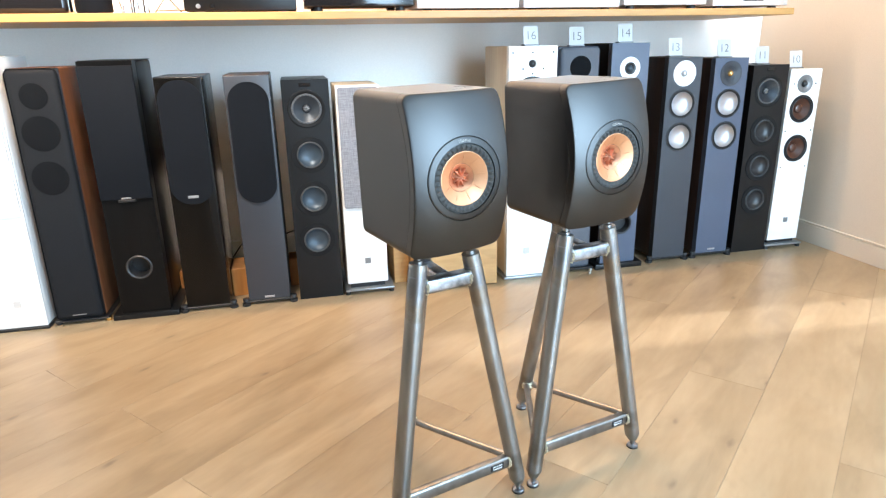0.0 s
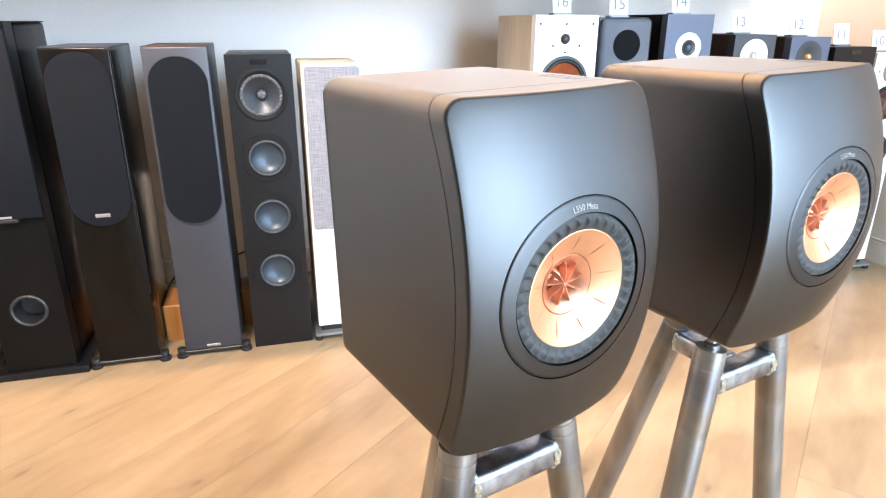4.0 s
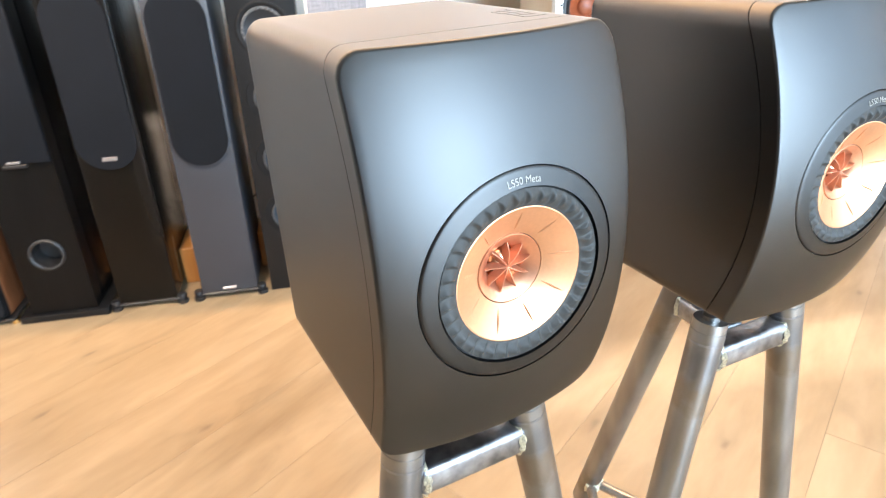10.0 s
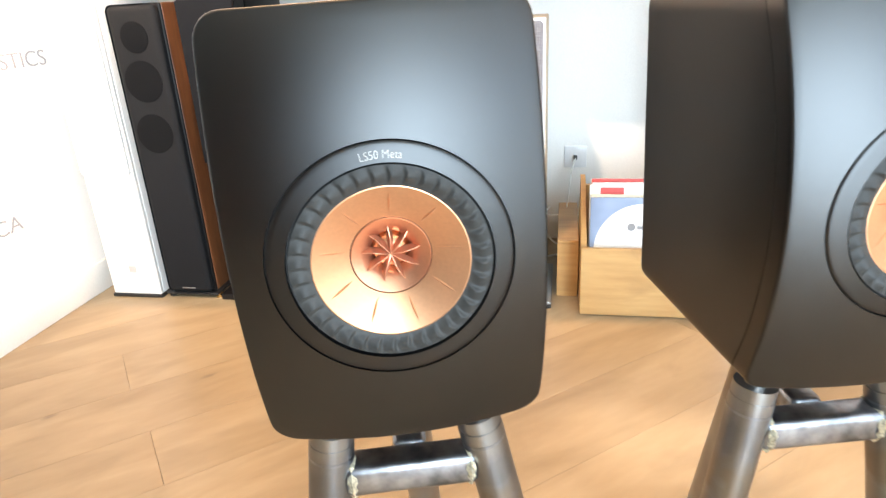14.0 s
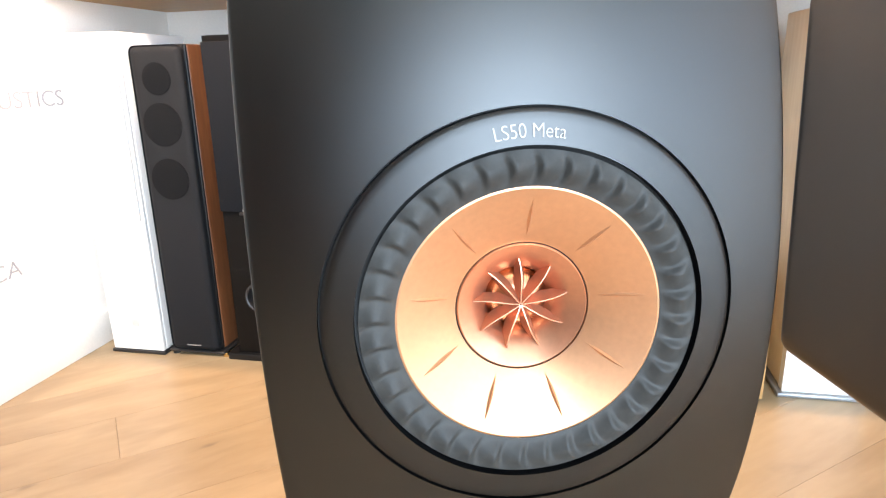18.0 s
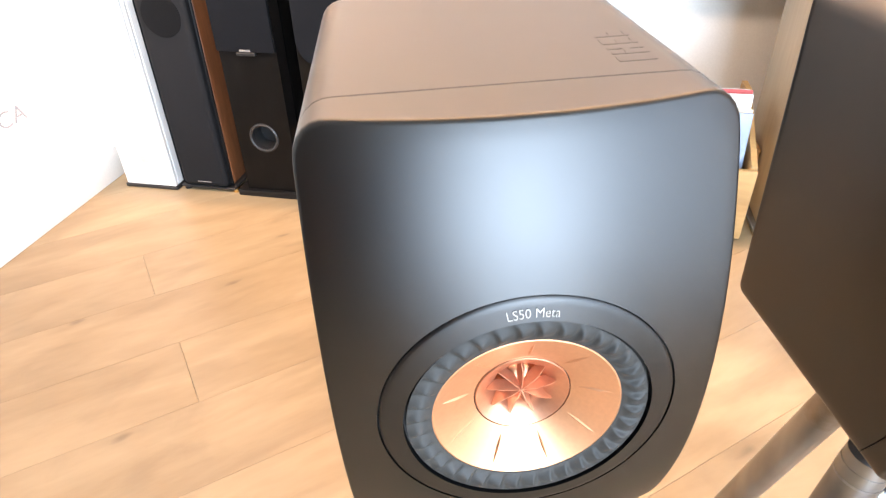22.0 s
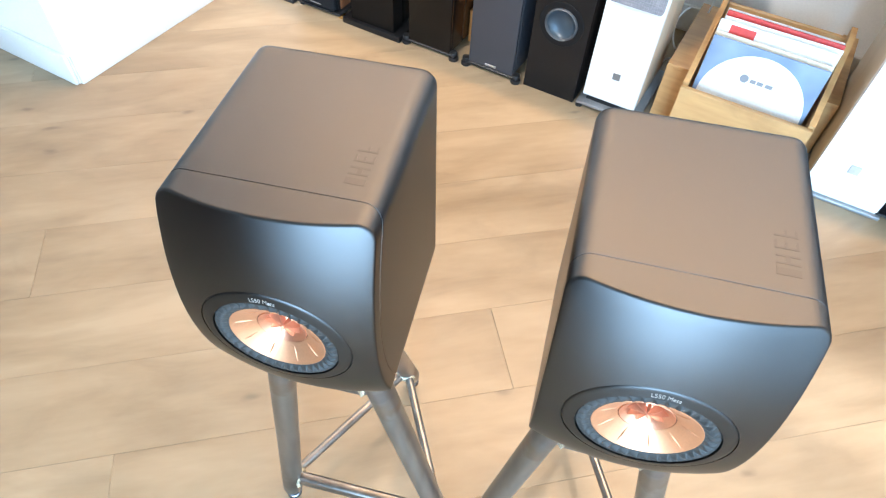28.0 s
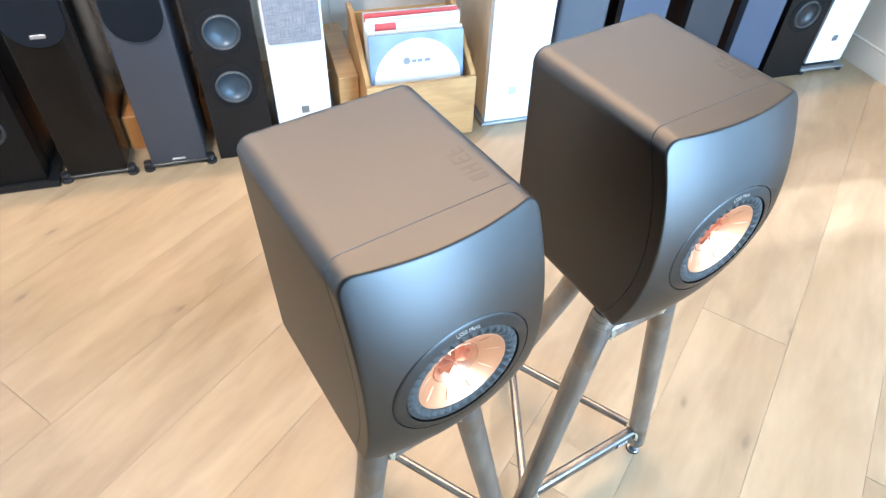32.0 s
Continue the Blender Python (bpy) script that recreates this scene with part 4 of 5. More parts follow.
def holed_front(w, z0, z1, holes, t, n=64):
    """A front board with round holes (x, z, radius), each in its own band of the height."""
    bm, h = bmesh.new(), w / 2
    edges = [z0]
    holes = sorted(holes, key=lambda o: o[1])
    cells = []
    for i, (x, z, r) in enumerate(holes):
        lo = max(z - r - 0.006, (z - r + holes[i - 1][1] + holes[i - 1][2]) / 2 if i else z0 + 0.0)
        hi = min(z + r + 0.006, (z + r + holes[i + 1][1] - holes[i + 1][2]) / 2 if i + 1 < len(holes) else z1)
        cells.append((lo, hi, x, z, r))
    last = z0

    def plain(a, b):
        if b - a > 1e-5:
            bm.faces.new([bm.verts.new(p) for p in ((-h, 0, a), (h, 0, a), (h, 0, b), (-h, 0, b))])

    for lo, hi, x, z, r in cells:
        plain(last, lo)
        last = hi
        ang = [i * math.tau / n for i in range(n)] + [math.atan2(zz - z, xx - x) % math.tau for xx in (-h, h) for zz in (lo, hi)]
        ang = sorted(set(round(a, 6) for a in ang))
        out, rim_v, deep = [], [], []
        for a in ang:
            c, s = math.cos(a), math.sin(a)
            f = min([((h if c > 0 else -h) - x) / c if abs(c) > 1e-9 else 9, ((hi if s > 0 else lo) - z) / s if abs(s) > 1e-9 else 9])
            out.append(bm.verts.new((x + f * c, 0, z + f * s)))
            rim_v.append(bm.verts.new((x + r * c, 0, z + r * s)))
            deep.append(bm.verts.new((x + r * c, t, z + r * s)))
        for i in range(len(ang)):
            j = (i + 1) % len(ang)
            bm.faces.new((out[i], out[j], rim_v[j], rim_v[i]))
            bm.faces.new((rim_v[i], rim_v[j], deep[j], deep[i]))
    plain(last, z1)
    for x in (-h, h):
        bm.faces.new([bm.verts.new(p) for p in ((x, 0, z0), (x, t, z0), (x, t, z1), (x, 0, z1))])
    for z in (z0, z1):
        bm.faces.new([bm.verts.new(p) for p in ((-h, 0, z), (h, 0, z), (h, t, z), (-h, t, z))])
    bmesh.ops.remove_doubles(bm, verts=bm.verts, dist=1e-6)
    return bm


def tower(name, x0, x1, yf, z0, z1, depth, body, front, label, group="row of tall speakers", bevel=0.004, front_t=0.018, top=None, holes=()):
    """A tall cabinet whose front stands at yf; its parts are placed from the middle of that front."""
    w = x1 - x0
    t = thing(name, pose((x0 + x1) / 2, yf, 0), label, "loudspeaker", group)
    part("body", boxed(-w / 2, w / 2, front_t, depth, z0, z1, bevel, 3), body, t)
    if holes:
        part("front", holed_front(w, z0, z1, holes, front_t - 0.001), front, t)
    elif front_t:
        part("front", boxed(-w / 2, w / 2, 0, front_t - 0.001, z0, z1, min(bevel, front_t * 0.4), 3), front, t)
    if top:
        part("top_panel", boxed(-w / 2 + 0.001, w / 2 - 0.001, front_t * 0.3, depth - 0.001, z1 - 0.001, z1 + 0.002, 0.001, 1), top, t)
    return t


def feet(t, w, depth, r=0.017, out=0.012, h=0.032):
    """Outrigger bars with round adjustable feet at the four corners."""
    for y in (0.012, depth - 0.03):
        bar = part("outrigger", boxed(-w / 2 - out, w / 2 + out, y - 0.012, y + 0.012, 0.012, 0.020, 0.002, 1), BLACKPL, t)
        for sx in (-1, 1):
            x = sx * (w / 2 + out)
            f = part("foot", turned_up([(0, h), (r * 0.75, h), (r * 0.8, h - 0.002), (r * 0.8, 0.022), (r * 0.55, 0.020), (r * 0.55, 0.014), (r, 0.012), (r, 0.002), (r * 0.9, 0), (0, 0)], x, y - 0.006, 20), BLACKPL, bar)


def badge(t, x, z, w, h, material, y=-0.0015, parent=None):
    return part("badge", boxed(x - w / 2, x + w / 2, y - 0.0012, 0.001, z - h / 2, z + h / 2, 0.0006, 1), material, parent or t)


def screws(t, pts, y=0.0, r=0.004):
    for x, z in pts:
        part("screw", turned([(r, y + 0.001), (r, y - 0.0012), (r * 0.5, y - 0.0016), (0, y - 0.0012)], x, z, 12), BLACKPL, t)


# white tower against the partition, with its white cloth grille on
t = tower("floorstanding_speaker", -1.135, -0.947, 2.71, 0.012, 1.016, 0.34, WHITEPAINT, WHITEPAINT, "wide white tower speaker with white cloth grille")
part("grille", slab(bmesh.new(), oval(-0.090, 0.090, 0.455, 1.010, 0.010), -0.012, -0.001), WHITEWEAVE, t)
badge(t, 0.004, 0.109, 0.026, 0.026, WASHEDBADGE)
part("plinth", boxed(-0.1, 0.1, -0.004, 0.33, 0, 0.012, 0.003, 1), BLACKPL, t)

# black cloth-fronted tower with walnut sides
t = tower("floorstanding_speaker", -0.914, -0.744, 2.736, 0.022, 0.976, 0.31, WALNUT, BLACKSAT, "charcoal cloth-fronted tower speaker with walnut sides", front_t=0.012)
part("grille", boxed(-0.085, 0.085, -0.030, -0.001, 0.024, 0.975, 0.022, 6), CHARCLOTH, t, "charcoal cloth grille over three drivers")
for z, r in ((0.881, 0.046), (0.750, 0.063), (0.588, 0.062)):
    part("driver_shadow", turned([(r, -0.0302), (r, -0.0315), (r * 0.97, -0.0318), (r * 0.5, -0.0320), (0, -0.0320)], 0, z, 48), BLACKGRILLE2, t, "dark round driver behind the cloth")
badge(t, 0, 0.045, 0.05, 0.004, BADGE, -0.0302)
part("plinth", boxed(-0.10, 0.10, -0.02, 0.30, 0.012, 0.021, 0.003, 1), BLACKPL, t)
for sx in (-0.088, 0.094):
    for y in (0.0, 0.27):
        part("foot", turned_up([(0, 0.014), (0.012, 0.014), (0.012, 0.0), (0, 0.0)], sx, y, 18), BRASS if sx > 0 else BLACKPL, t, "round spike shoe")

# black ash tower with a square grille and a round port
t = tower("floorstanding_speaker", -0.680, -0.496, 2.724, 0.024, 0.995, 0.33, ASHBLACK, ASHBLACK, "black ash tower speaker with black grille and round port", bevel=0.012, top=BLACKSAT, front_t=0.06, holes=[(0, 0.213, 0.047)])
part("grille", boxed(-0.092, 0.092, -0.014, -0.001, 0.490, 0.978, 0.004, 2), BLACKGRILLE, t)
part("grille_lip", boxed(-0.030, 0.030, -0.015, -0.001, 0.479, 0.489, 0.002, 1), BLACKPL, t)
badge(t, 0, 0.495, 0.034, 0.006, ALU, -0.0145)
part("port", turned([(0.049, 0.001), (0.049, -0.003), (0.045, -0.0055), (0.040, -0.003), (0.037, 0.01)], 0, 0.213, 56), BLACKPL, t, "round reflex port with grey rim")
part("port_tube", turned([(0.037, 0.01), (0.0365, 0.055), (0.02, 0.056), (0, 0.056)], 0, 0.213, 40), BLACKPL, t)
part("plinth", boxed(-0.126, 0.124, -0.014, 0.35, 0, 0.023, 0.004, 2), BLACKSAT, t)

# black oak tower with a long round-ended grille
t = tower("floorstanding_speaker", -0.435, -0.265, 2.727, 0.022, 0.932, 0.29, OAKBLACK, OAKBLACK, "black oak tower speaker with long round-ended grille", top=SLATE)
part("grille", slab(bmesh.new(), oval(-0.079, 0.079, 0.452, 0.922, 0.076, 14), -0.010, -0.001), BLACKGRILLE, t)
badge(t, 0, 0.482, 0.038, 0.010, ALU, -0.0105)
feet(t, 0.17, 0.29)

# grey tower with the same grille
t = tower("floorstanding_speaker", -0.191, -0.022, 2.730, 0.022, 0.932, 0.29, SLATE, SLATE, "slate grey tower speaker with long round-ended black grille", top=DARKWALNUT)
part("grille", slab(bmesh.new(), oval(-0.076, 0.076, 0.440, 0.908, 0.074, 14), -0.010, -0.001), BLACKGRILLE, t)
badge(t, 0, 0.034, 0.040, 0.008, ALU)
feet(t, 0.169, 0.29)


def four_driver_tower(x0, x1, yf, label, cone, zz):
    t = tower("floorstanding_speaker", x0, x1, yf, 0.0, 0.910, 0.30, BLACKSAT, BLACKSAT, label, bevel=0.003, front_t=0.034, holes=[(0, zz[0], 0.072)] + [(0, z, 0.071) for z in zz[1:]])
    coaxial(t, 0, zz[0], 0.074, DARKCONE)
    for z in zz[1:]:
        driver(t, 0, z, 0.0728, cone, rim_mat=BASKET, cap=False, deep=0.018, flange=0.25, ratio=0.86, roll=0.009, roll_mat=ROLLGREY)
    badge(t, 0, 0.890, 0.045, 0.014, BLACKGLOSS)
    return t


four_driver_tower(0.018, 0.200, 2.743, "black tower speaker with four round drivers", CONEGREY, (0.797, 0.616, 0.436, 0.260))

# white tower with a woven grey grille
t = tower("floorstanding_speaker", 0.224, 0.400, 2.750, 0.044, 0.882, 0.29, CREAM, WHITEPAINT, "white tower speaker with woven grey grille, pale wood sides", front_t=0.022)
part("grille", slab(bmesh.new(), oval(-0.080, 0.080, 0.384, 0.874, 0.010), -0.012, -0.001), GREYWEAVE, t, "woven grey cloth grille")
badge(t, 0.004, 0.146, 0.024, 0.024, BADGE)
part("plinth", boxed(-0.1, 0.112, -0.018, 0.30, 0.014, 0.024, 0.004, 2), GREYPL, t, "grey metal plinth")
part("plinth_neck", boxed(-0.075, 0.075, 0.01, 0.28, 0.024, 0.042), BLACKPL, t)
for sx in (-0.09, 0.1):
    for y in (-0.005, 0.28):
        part("foot", turned_up([(0, 0.016), (0.012, 0.016), (0.012, 0.0), (0, 0.0)], sx, y, 18), BLACKPL, t)

# ---- the numbered right half of the row ----
t = tower("floorstanding_speaker", 0.940, 1.152, 2.735, 0.014, 1.016, 0.345, CREAM, WHITEPAINT, "large white tower speaker with reddish brown cones", front_t=0.034, bevel=0.006, holes=[(-0.003, 0.945, 0.031), (-0.002, 0.812, 0.080), (-0.002, 0.625, 0.080)])
tweeter(t, -0.003, 0.945, 0.034, WHITEPAINT, CONEBLACK, 0.014)
screws(t, [(-0.09, 0.99), (0.088, 0.99), (-0.003, 0.99), (-0.045, 0.925), (0.045, 0.925), (-0.003, 0.905), (-0.09, 0.82), (0.09, 0.82)])
driver(t, -0.002, 0.812, 0.083, WOODCONE, rim_mat=BLACKPL, flange=0.10)
driver(t, -0.002, 0.625, 0.083, WOODCONE, rim_mat=BLACKPL, flange=0.10)
badge(t, -0.012, 0.13, 0.028, 0.028, WASHEDBADGE)
part("plinth", boxed(-0.12, 0.12, -0.012, 0.34, 0, 0.013, 0.004, 2), GREYPL, t)

t = tower("floorstanding_speaker", 1.168, 1.350, 2.762, 0.022, 1.010, 0.32, WALNUT, SLATE2, "grey cloth-fronted tower speaker with walnut sides", front_t=0.012)
part("grille", boxed(-0.090, 0.090, -0.026, -0.001, 0.024, 1.008, 0.018, 5), SLATEGRILLE, t, "grey cloth grille over round drivers")
for z, r in ((0.925, 0.048), (0.795, 0.064), (0.645, 0.064)):
    part("driver_shadow", turned([(r, -0.0262), (r, -0.0275), (r * 0.97, -0.0278), (r * 0.5, -0.0280), (0, -0.0280)], 0, z, 48), BLACKGRILLE2, t, "dark round driver behind the cloth")
part("plinth", boxed(-0.11, 0.11, -0.03, 0.31, 0.012, 0.021, 0.003, 1), BLACKPL, t)
for sx in (-0.1, 0.1):
    for y in (-0.015, 0.28):
        part("foot", turned_up([(0, 0.014), (0.012, 0.014), (0.012, 0.0), (0, 0.0)], sx, y, 18), CHROME, t)

t = tower("floorstanding_speaker", 1.406, 1.582, 2.745, 0.028, 1.020, 0.33, ASHBLACK, SLATE2, "blue-grey fronted tower speaker with white-ringed drivers", bevel=0.010, front_t=0.034, holes=[(0, 0.915, 0.025), (0, 0.795, 0.054), (0, 0.640, 0.054), (0.012, 0.215, 0.047)])
for z, r in ((0.915, 0.048), (0.795, 0.068), (0.640, 0.068)):
    part("trim_plate", turned([(r, 0.001), (r, -0.002), (r * 0.97, -0.003), (0.026 if r < 0.05 else 0.0555, -0.003), (0.0255 if r < 0.05 else 0.055, 0.001)], 0, z, 48), ALUWHITE, t, "white round trim plate")
tweeter(t, 0, 0.915, 0.026, BLACKPL, CONEGREY, 0.013, y=-0.0035)
driver(t, 0, 0.795, 0.056, ALU, y=-0.0035, rim_mat=BLACKPL, flange=0.10)
driver(t, 0, 0.640, 0.056, ALU, y=-0.0035, rim_mat=BLACKPL, flange=0.10)
part("port", turned([(0.049, 0.001), (0.049, -0.003), (0.045, -0.0055), (0.040, -0.003), (0.037, 0.01)], 0.012, 0.215, 56), BLACKPL, t)
part("port_tube", turned([(0.037, 0.01), (0.0365, 0.032), (0, 0.032)], 0.012, 0.215, 40), BLACKPL, t)
part("plinth", boxed(-0.115, 0.125, -0.014, 0.35, 0, 0.027, 0.004, 2), BLACKSAT, t)

t = tower("floorstanding_speaker", 1.690, 1.858, 2.762, 0.022, 0.955, 0.29, DARKWALNUT, SLATE, "slate grey tower speaker with white tweeter plate and silver cones", bevel=0.003, front_t=0.034, holes=[(0, 0.885, 0.053), (0, 0.752, 0.064), (0, 0.604, 0.064)])
tweeter(t, 0, 0.885, 0.056, ALUWHITE, ALU, 0.014)
driver(t, 0, 0.752, 0.066, ALU, rim_mat=TRIM, cap=False, deep=0.020, flange=0.07, ratio=0.86)
driver(t, 0, 0.604, 0.066, ALU, rim_mat=TRIM, cap=False, deep=0.020, flange=0.07, ratio=0.86)
feet(t, 0.168, 0.29)

t = tower("floorstanding_speaker", 1.930, 2.100, 2.768, 0.022, 0.946, 0.29, DARKWALNUT, SLATE2, "blue-grey tower speaker with dark tweeter and silver cones", bevel=0.003, front_t=0.034, holes=[(0, 0.878, 0.053), (0, 0.745, 0.064), (0, 0.597, 0.064)])
tw = tweeter(t, 0, 0.878, 0.056, SLATE, BRASS, 0.013)
for k in range(30):
    for rr in (0.022, 0.030, 0.038, 0.045):
        a = math.tau * k / 30 + rr * 20
        if rr > 0.025 or k % 2:
            part("hole", turned([(0.0018, -0.0008), (0, -0.0034)], rr * math.cos(a), 0.878 + rr * math.sin(a), 6), GAP, tw, smooth=False)
driver(t, 0, 0.745, 0.066, ALU, rim_mat=TRIM, cap=False, deep=0.020, flange=0.07, ratio=0.86)
driver(t, 0, 0.597, 0.066, ALU, rim_mat=TRIM, cap=False, deep=0.020, flange=0.07, ratio=0.86)
badge(t, 0, 0.040, 0.040, 0.008, ALU)
feet(t, 0.175, 0.29)

four_driver_tower(2.150, 2.340, 2.79, "black tower speaker with four black drivers", CONEBLACK, (0.790, 0.605, 0.435, 0.268))

t = tower("floorstanding_speaker", 2.362, 2.536, 2.800, 0.042, 0.886, 0.28, CREAM, WHITEPAINT, "white tower speaker with dark brown cones, grille off", front_t=0.034, holes=[(0, 0.818, 0.040), (0, 0.700, 0.064), (0, 0.510, 0.064)])
tweeter(t, 0, 0.818, 0.042, BADGE, CONEBLACK, 0.014)
screws(t, [(-0.06, 0.818), (0.06, 0.818), (-0.072, 0.595), (0.072, 0.595), (-0.07, 0.418), (0.07, 0.418)])
driver(t, 0, 0.700, 0.066, WOODCONE2, rim_mat=BLACKPL, flange=0.10)
driver(t, 0, 0.510, 0.066, WOODCONE2, rim_mat=BLACKPL, flange=0.10)
badge(t, 0.004, 0.146, 0.024, 0.024, BADGE)
part("plinth", boxed(-0.108, 0.108, -0.018, 0.30, 0.014, 0.024, 0.004, 2), GREYPL, t, "grey metal plinth")
part("plinth_neck", boxed(-0.075, 0.075, 0.01, 0.28, 0.024, 0.042), BLACKPL, t)
for sx in (-0.095, 0.095):
    for y in (-0.005, 0.28):
        part("foot", turned_up([(0, 0.016), (0.012, 0.016), (0.012, 0.0), (0, 0.0)], sx, y, 18), BLACKPL, t)

# numbered cards in clear stands on top of the towers
for text, x, y, z, lean in (("16", 1.070, 2.83, 1.016, 2), ("15", 1.297, 2.87, 1.010, -6), ("14", 1.515, 2.84, 1.020, -5), ("13", 1.775, 2.85, 0.955, 0), ("12", 2.036, 2.86, 0.946, -3), ("11", 2.262, 2.88, 0.910, -5), ("10", 2.462, 2.89, 0.886, -3)):
    tag = thing("number_card", pose(x, y, z, 0, 0, lean), "white card with a number in a clear acrylic stand", "number card", "numbered cards")
    sheet = boxed(-0.033, 0.033, -0.0006, 0.0006, 0.006, 0.082)
    sheet.transform(pose(0, 0, 0, -9))
    part("card", sheet, PAPER, tag, smooth=False)
    glass = boxed(-0.034, 0.034, 0.0012, 0.0030, 0.003, 0.060, 0.0005, 1)
    glass.transform(pose(0, 0, 0, -9))
    p = part("holder", glass, ACRYLIC, tag)
    p.visible_shadow = False
    part("base", boxed(-0.034, 0.034, -0.012, 0.03, 0, 0.006, 0.001, 1), BADGE, tag)
    num = lettering(text, 0.050, 0.0002)
    num.transform(pose(0, 0, 0, -9) @ pose(0, -0.0010, 0.026))
    part("number", num, INK, tag, smooth=False)

# ---- the record crate and what stands behind it ----
CX, CY = 0.697, 2.695


def board(name, bm, parent, m=CRATEPINE):
    return part(name, bm, m, parent)


crate = thing("record_crate", pose(CX, CY, 0), "pine crate with sloped sides, full of records", "crate")
W = 0.185
board("front_board", boxed(-W, W, 0, 0.016, 0.004, 0.225, 0.002, 1), crate)
for sx in (-1, 1):
    bm = bmesh.new()
    pr = [(0.0165, 0.004), (0.34, 0.004), (0.34, 0.362), (0.275, 0.362), (0.0165, 0.232)]
    a = [bm.verts.new((sx * W, y, z)) for y, z in pr]
    b = [bm.verts.new((sx * (W - 0.016), y, z)) for y, z in pr]
    bm.faces.new(a)
    bm.faces.new(b[::-1])
    for i in range(5):
        bm.faces.new((a[i], b[i], b[(i + 1) % 5], a[(i + 1) % 5]))
    board("side_board", bm, crate)
board("back_board", boxed(-W + 0.0165, W - 0.0165, 0.324, 0.34, 0.004, 0.33), crate)
board("base_board", boxed(-W + 0.0165, W - 0.0165, 0.0165, 0.3235, 0.0, 0.045), crate)

random.seed(4)
for i, (mt, label, h) in enumerate(((SLEEVEBLUE, "blue-grey record in a clear sleeve with a white disc", 0.318), (SLEEVECREAM, "cream record sleeve in the crate", 0.322), (SLEEVEWHITE, "white record sleeve with a red label", 0.346), (SLEEVEWHITE, "white record sleeve in the crate", 0.348), (SLEEVERED, "red-edged record sleeve in the crate", 0.354), (SLEEVEWHITE, "worn white record sleeve at the back of the crate", 0.35))):
    y = 0.034 + 0.019 * i
    rec = thing("record", pose(CX + random.uniform(-0.005, 0.005), CY + y, 0.046, -9, 0, random.uniform(-1.0, 1.0)), label, "record", "records in the crate")
    part("sleeve", boxed(-0.1575, 0.1575, -0.002, 0.002, 0.0, h, 0.0015, 1), mt, rec)
    if i == 0:
        part("disc", turned([(0.147, 0.0), (0.147, -0.0028), (0.145, -0.0034), (0.006, -0.0034), (0, -0.0034)], 0.002, 0.152, 80), SLEEVEWHITE, rec, "round white disc")
        part("mark", turned([(0.012, -0.0033), (0.012, -0.0040), (0, -0.0040)], -0.035, 0.228, 24), DARKINK, rec)
        for x0, x1 in ((-0.018, -0.002), (0.001, 0.018), (0.024, 0.044)):
            part("bar", boxed(x0, x1, -0.0040, -0.0033, 0.221, 0.232), DARKINK, rec, smooth=False)
    if i == 2:
        part("label", boxed(-0.125, -0.055, -0.0026, -0.0018, 0.312, 0.338), SLEEVERED, rec, smooth=False)
    if i == 4:
        part("edge", boxed(-0.1575, 0.1575, -0.003, -0.0018, h - 0.012, h - 0.001), SLEEVERED, rec, smooth=False)

for x0, x1, y0, label in ((0.440, 0.508, 2.83, "low pine box between the white tower and the record crate"), (0.886, 0.934, 2.90, "narrow low pine box beside the record crate")):
    low = thing("wooden_box", pose((x0 + x1) / 2, y0, 0), label, "wooden box", "low boxes beside the crate")
    w, d = (x1 - x0) / 2, 0.40
    board("front_board", boxed(-w, w, 0, 0.012, 0.0, 0.188, 0.0015, 1), low)
    board("back_board", boxed(-w, w, d - 0.012, d, 0.0, 0.188, 0.0015, 1), low)
    for sx in (-1, 1):
        board("side_board", boxed(min(sx * w, sx * (w - 0.010)), max(sx * w, sx * (w - 0.010)), 0.0125, d - 0.0125, 0.0, 0.188, 0.0015, 1), low)
    board("top_board", boxed(-w, w, -0.003, d, 0.1885, 0.200, 0.0015, 1), low)

# timber offcuts and cables behind the towers
for x, y, w, d, h in ((-0.228, 2.86, 0.072, 0.16, 0.125), (-0.002, 2.92, 0.036, 0.10, 0.13), (-0.466, 2.96, 0.052, 0.12, 0.10)):
    blk = thing("timber_block", pose(x, y, 0), "orange-brown timber block on the floor behind the towers", "timber block", "timber blocks")
    part("block", boxed(-w / 2, w / 2, 0, d, 0, h, 0.003, 1), TIMBER, blk)
for k, (x, y) in enumerate(((-0.24, 3.05), (-0.01, 3.08), (0.43, 3.12), (-0.47, 3.10))):
    pts = [(x + 0.05 * math.cos(i * 0.9 + k) - 0.02 * i * (k % 2), y + 0.06 * math.sin(i * 0.9 + k), max(0.006, 0.20 - 0.03 * i + 0.02 * math.sin(i * 1.7))) for i in range(10)]
    wire("speaker_cable", pts, 0.003, CABLEW if k == 2 else CABLE, "loop of speaker cable hanging behind the towers")
wire("speaker_cable", [(0.50, 3.345, 0.34), (0.485, 3.27, 0.33), (0.47, 3.17, 0.2), (0.455, 3.1, 0.08), (0.46, 3.05, 0.02)], 0.003, CABLEW, "pale cable that drops from a wall socket")
sock = thing("wall_socket", pose(0.50, BACK - 0.001, 0.34), "white wall socket plate with a plug", "socket")
part("plate", boxed(-0.043, 0.043, -0.008, 0, -0.043, 0.043, 0.003, 2), ALUWHITE, sock)
part("plug", boxed(-0.007, 0.007, -0.03, -0.0085, -0.007, 0.007, 0.002, 2), BLACKPL, sock)

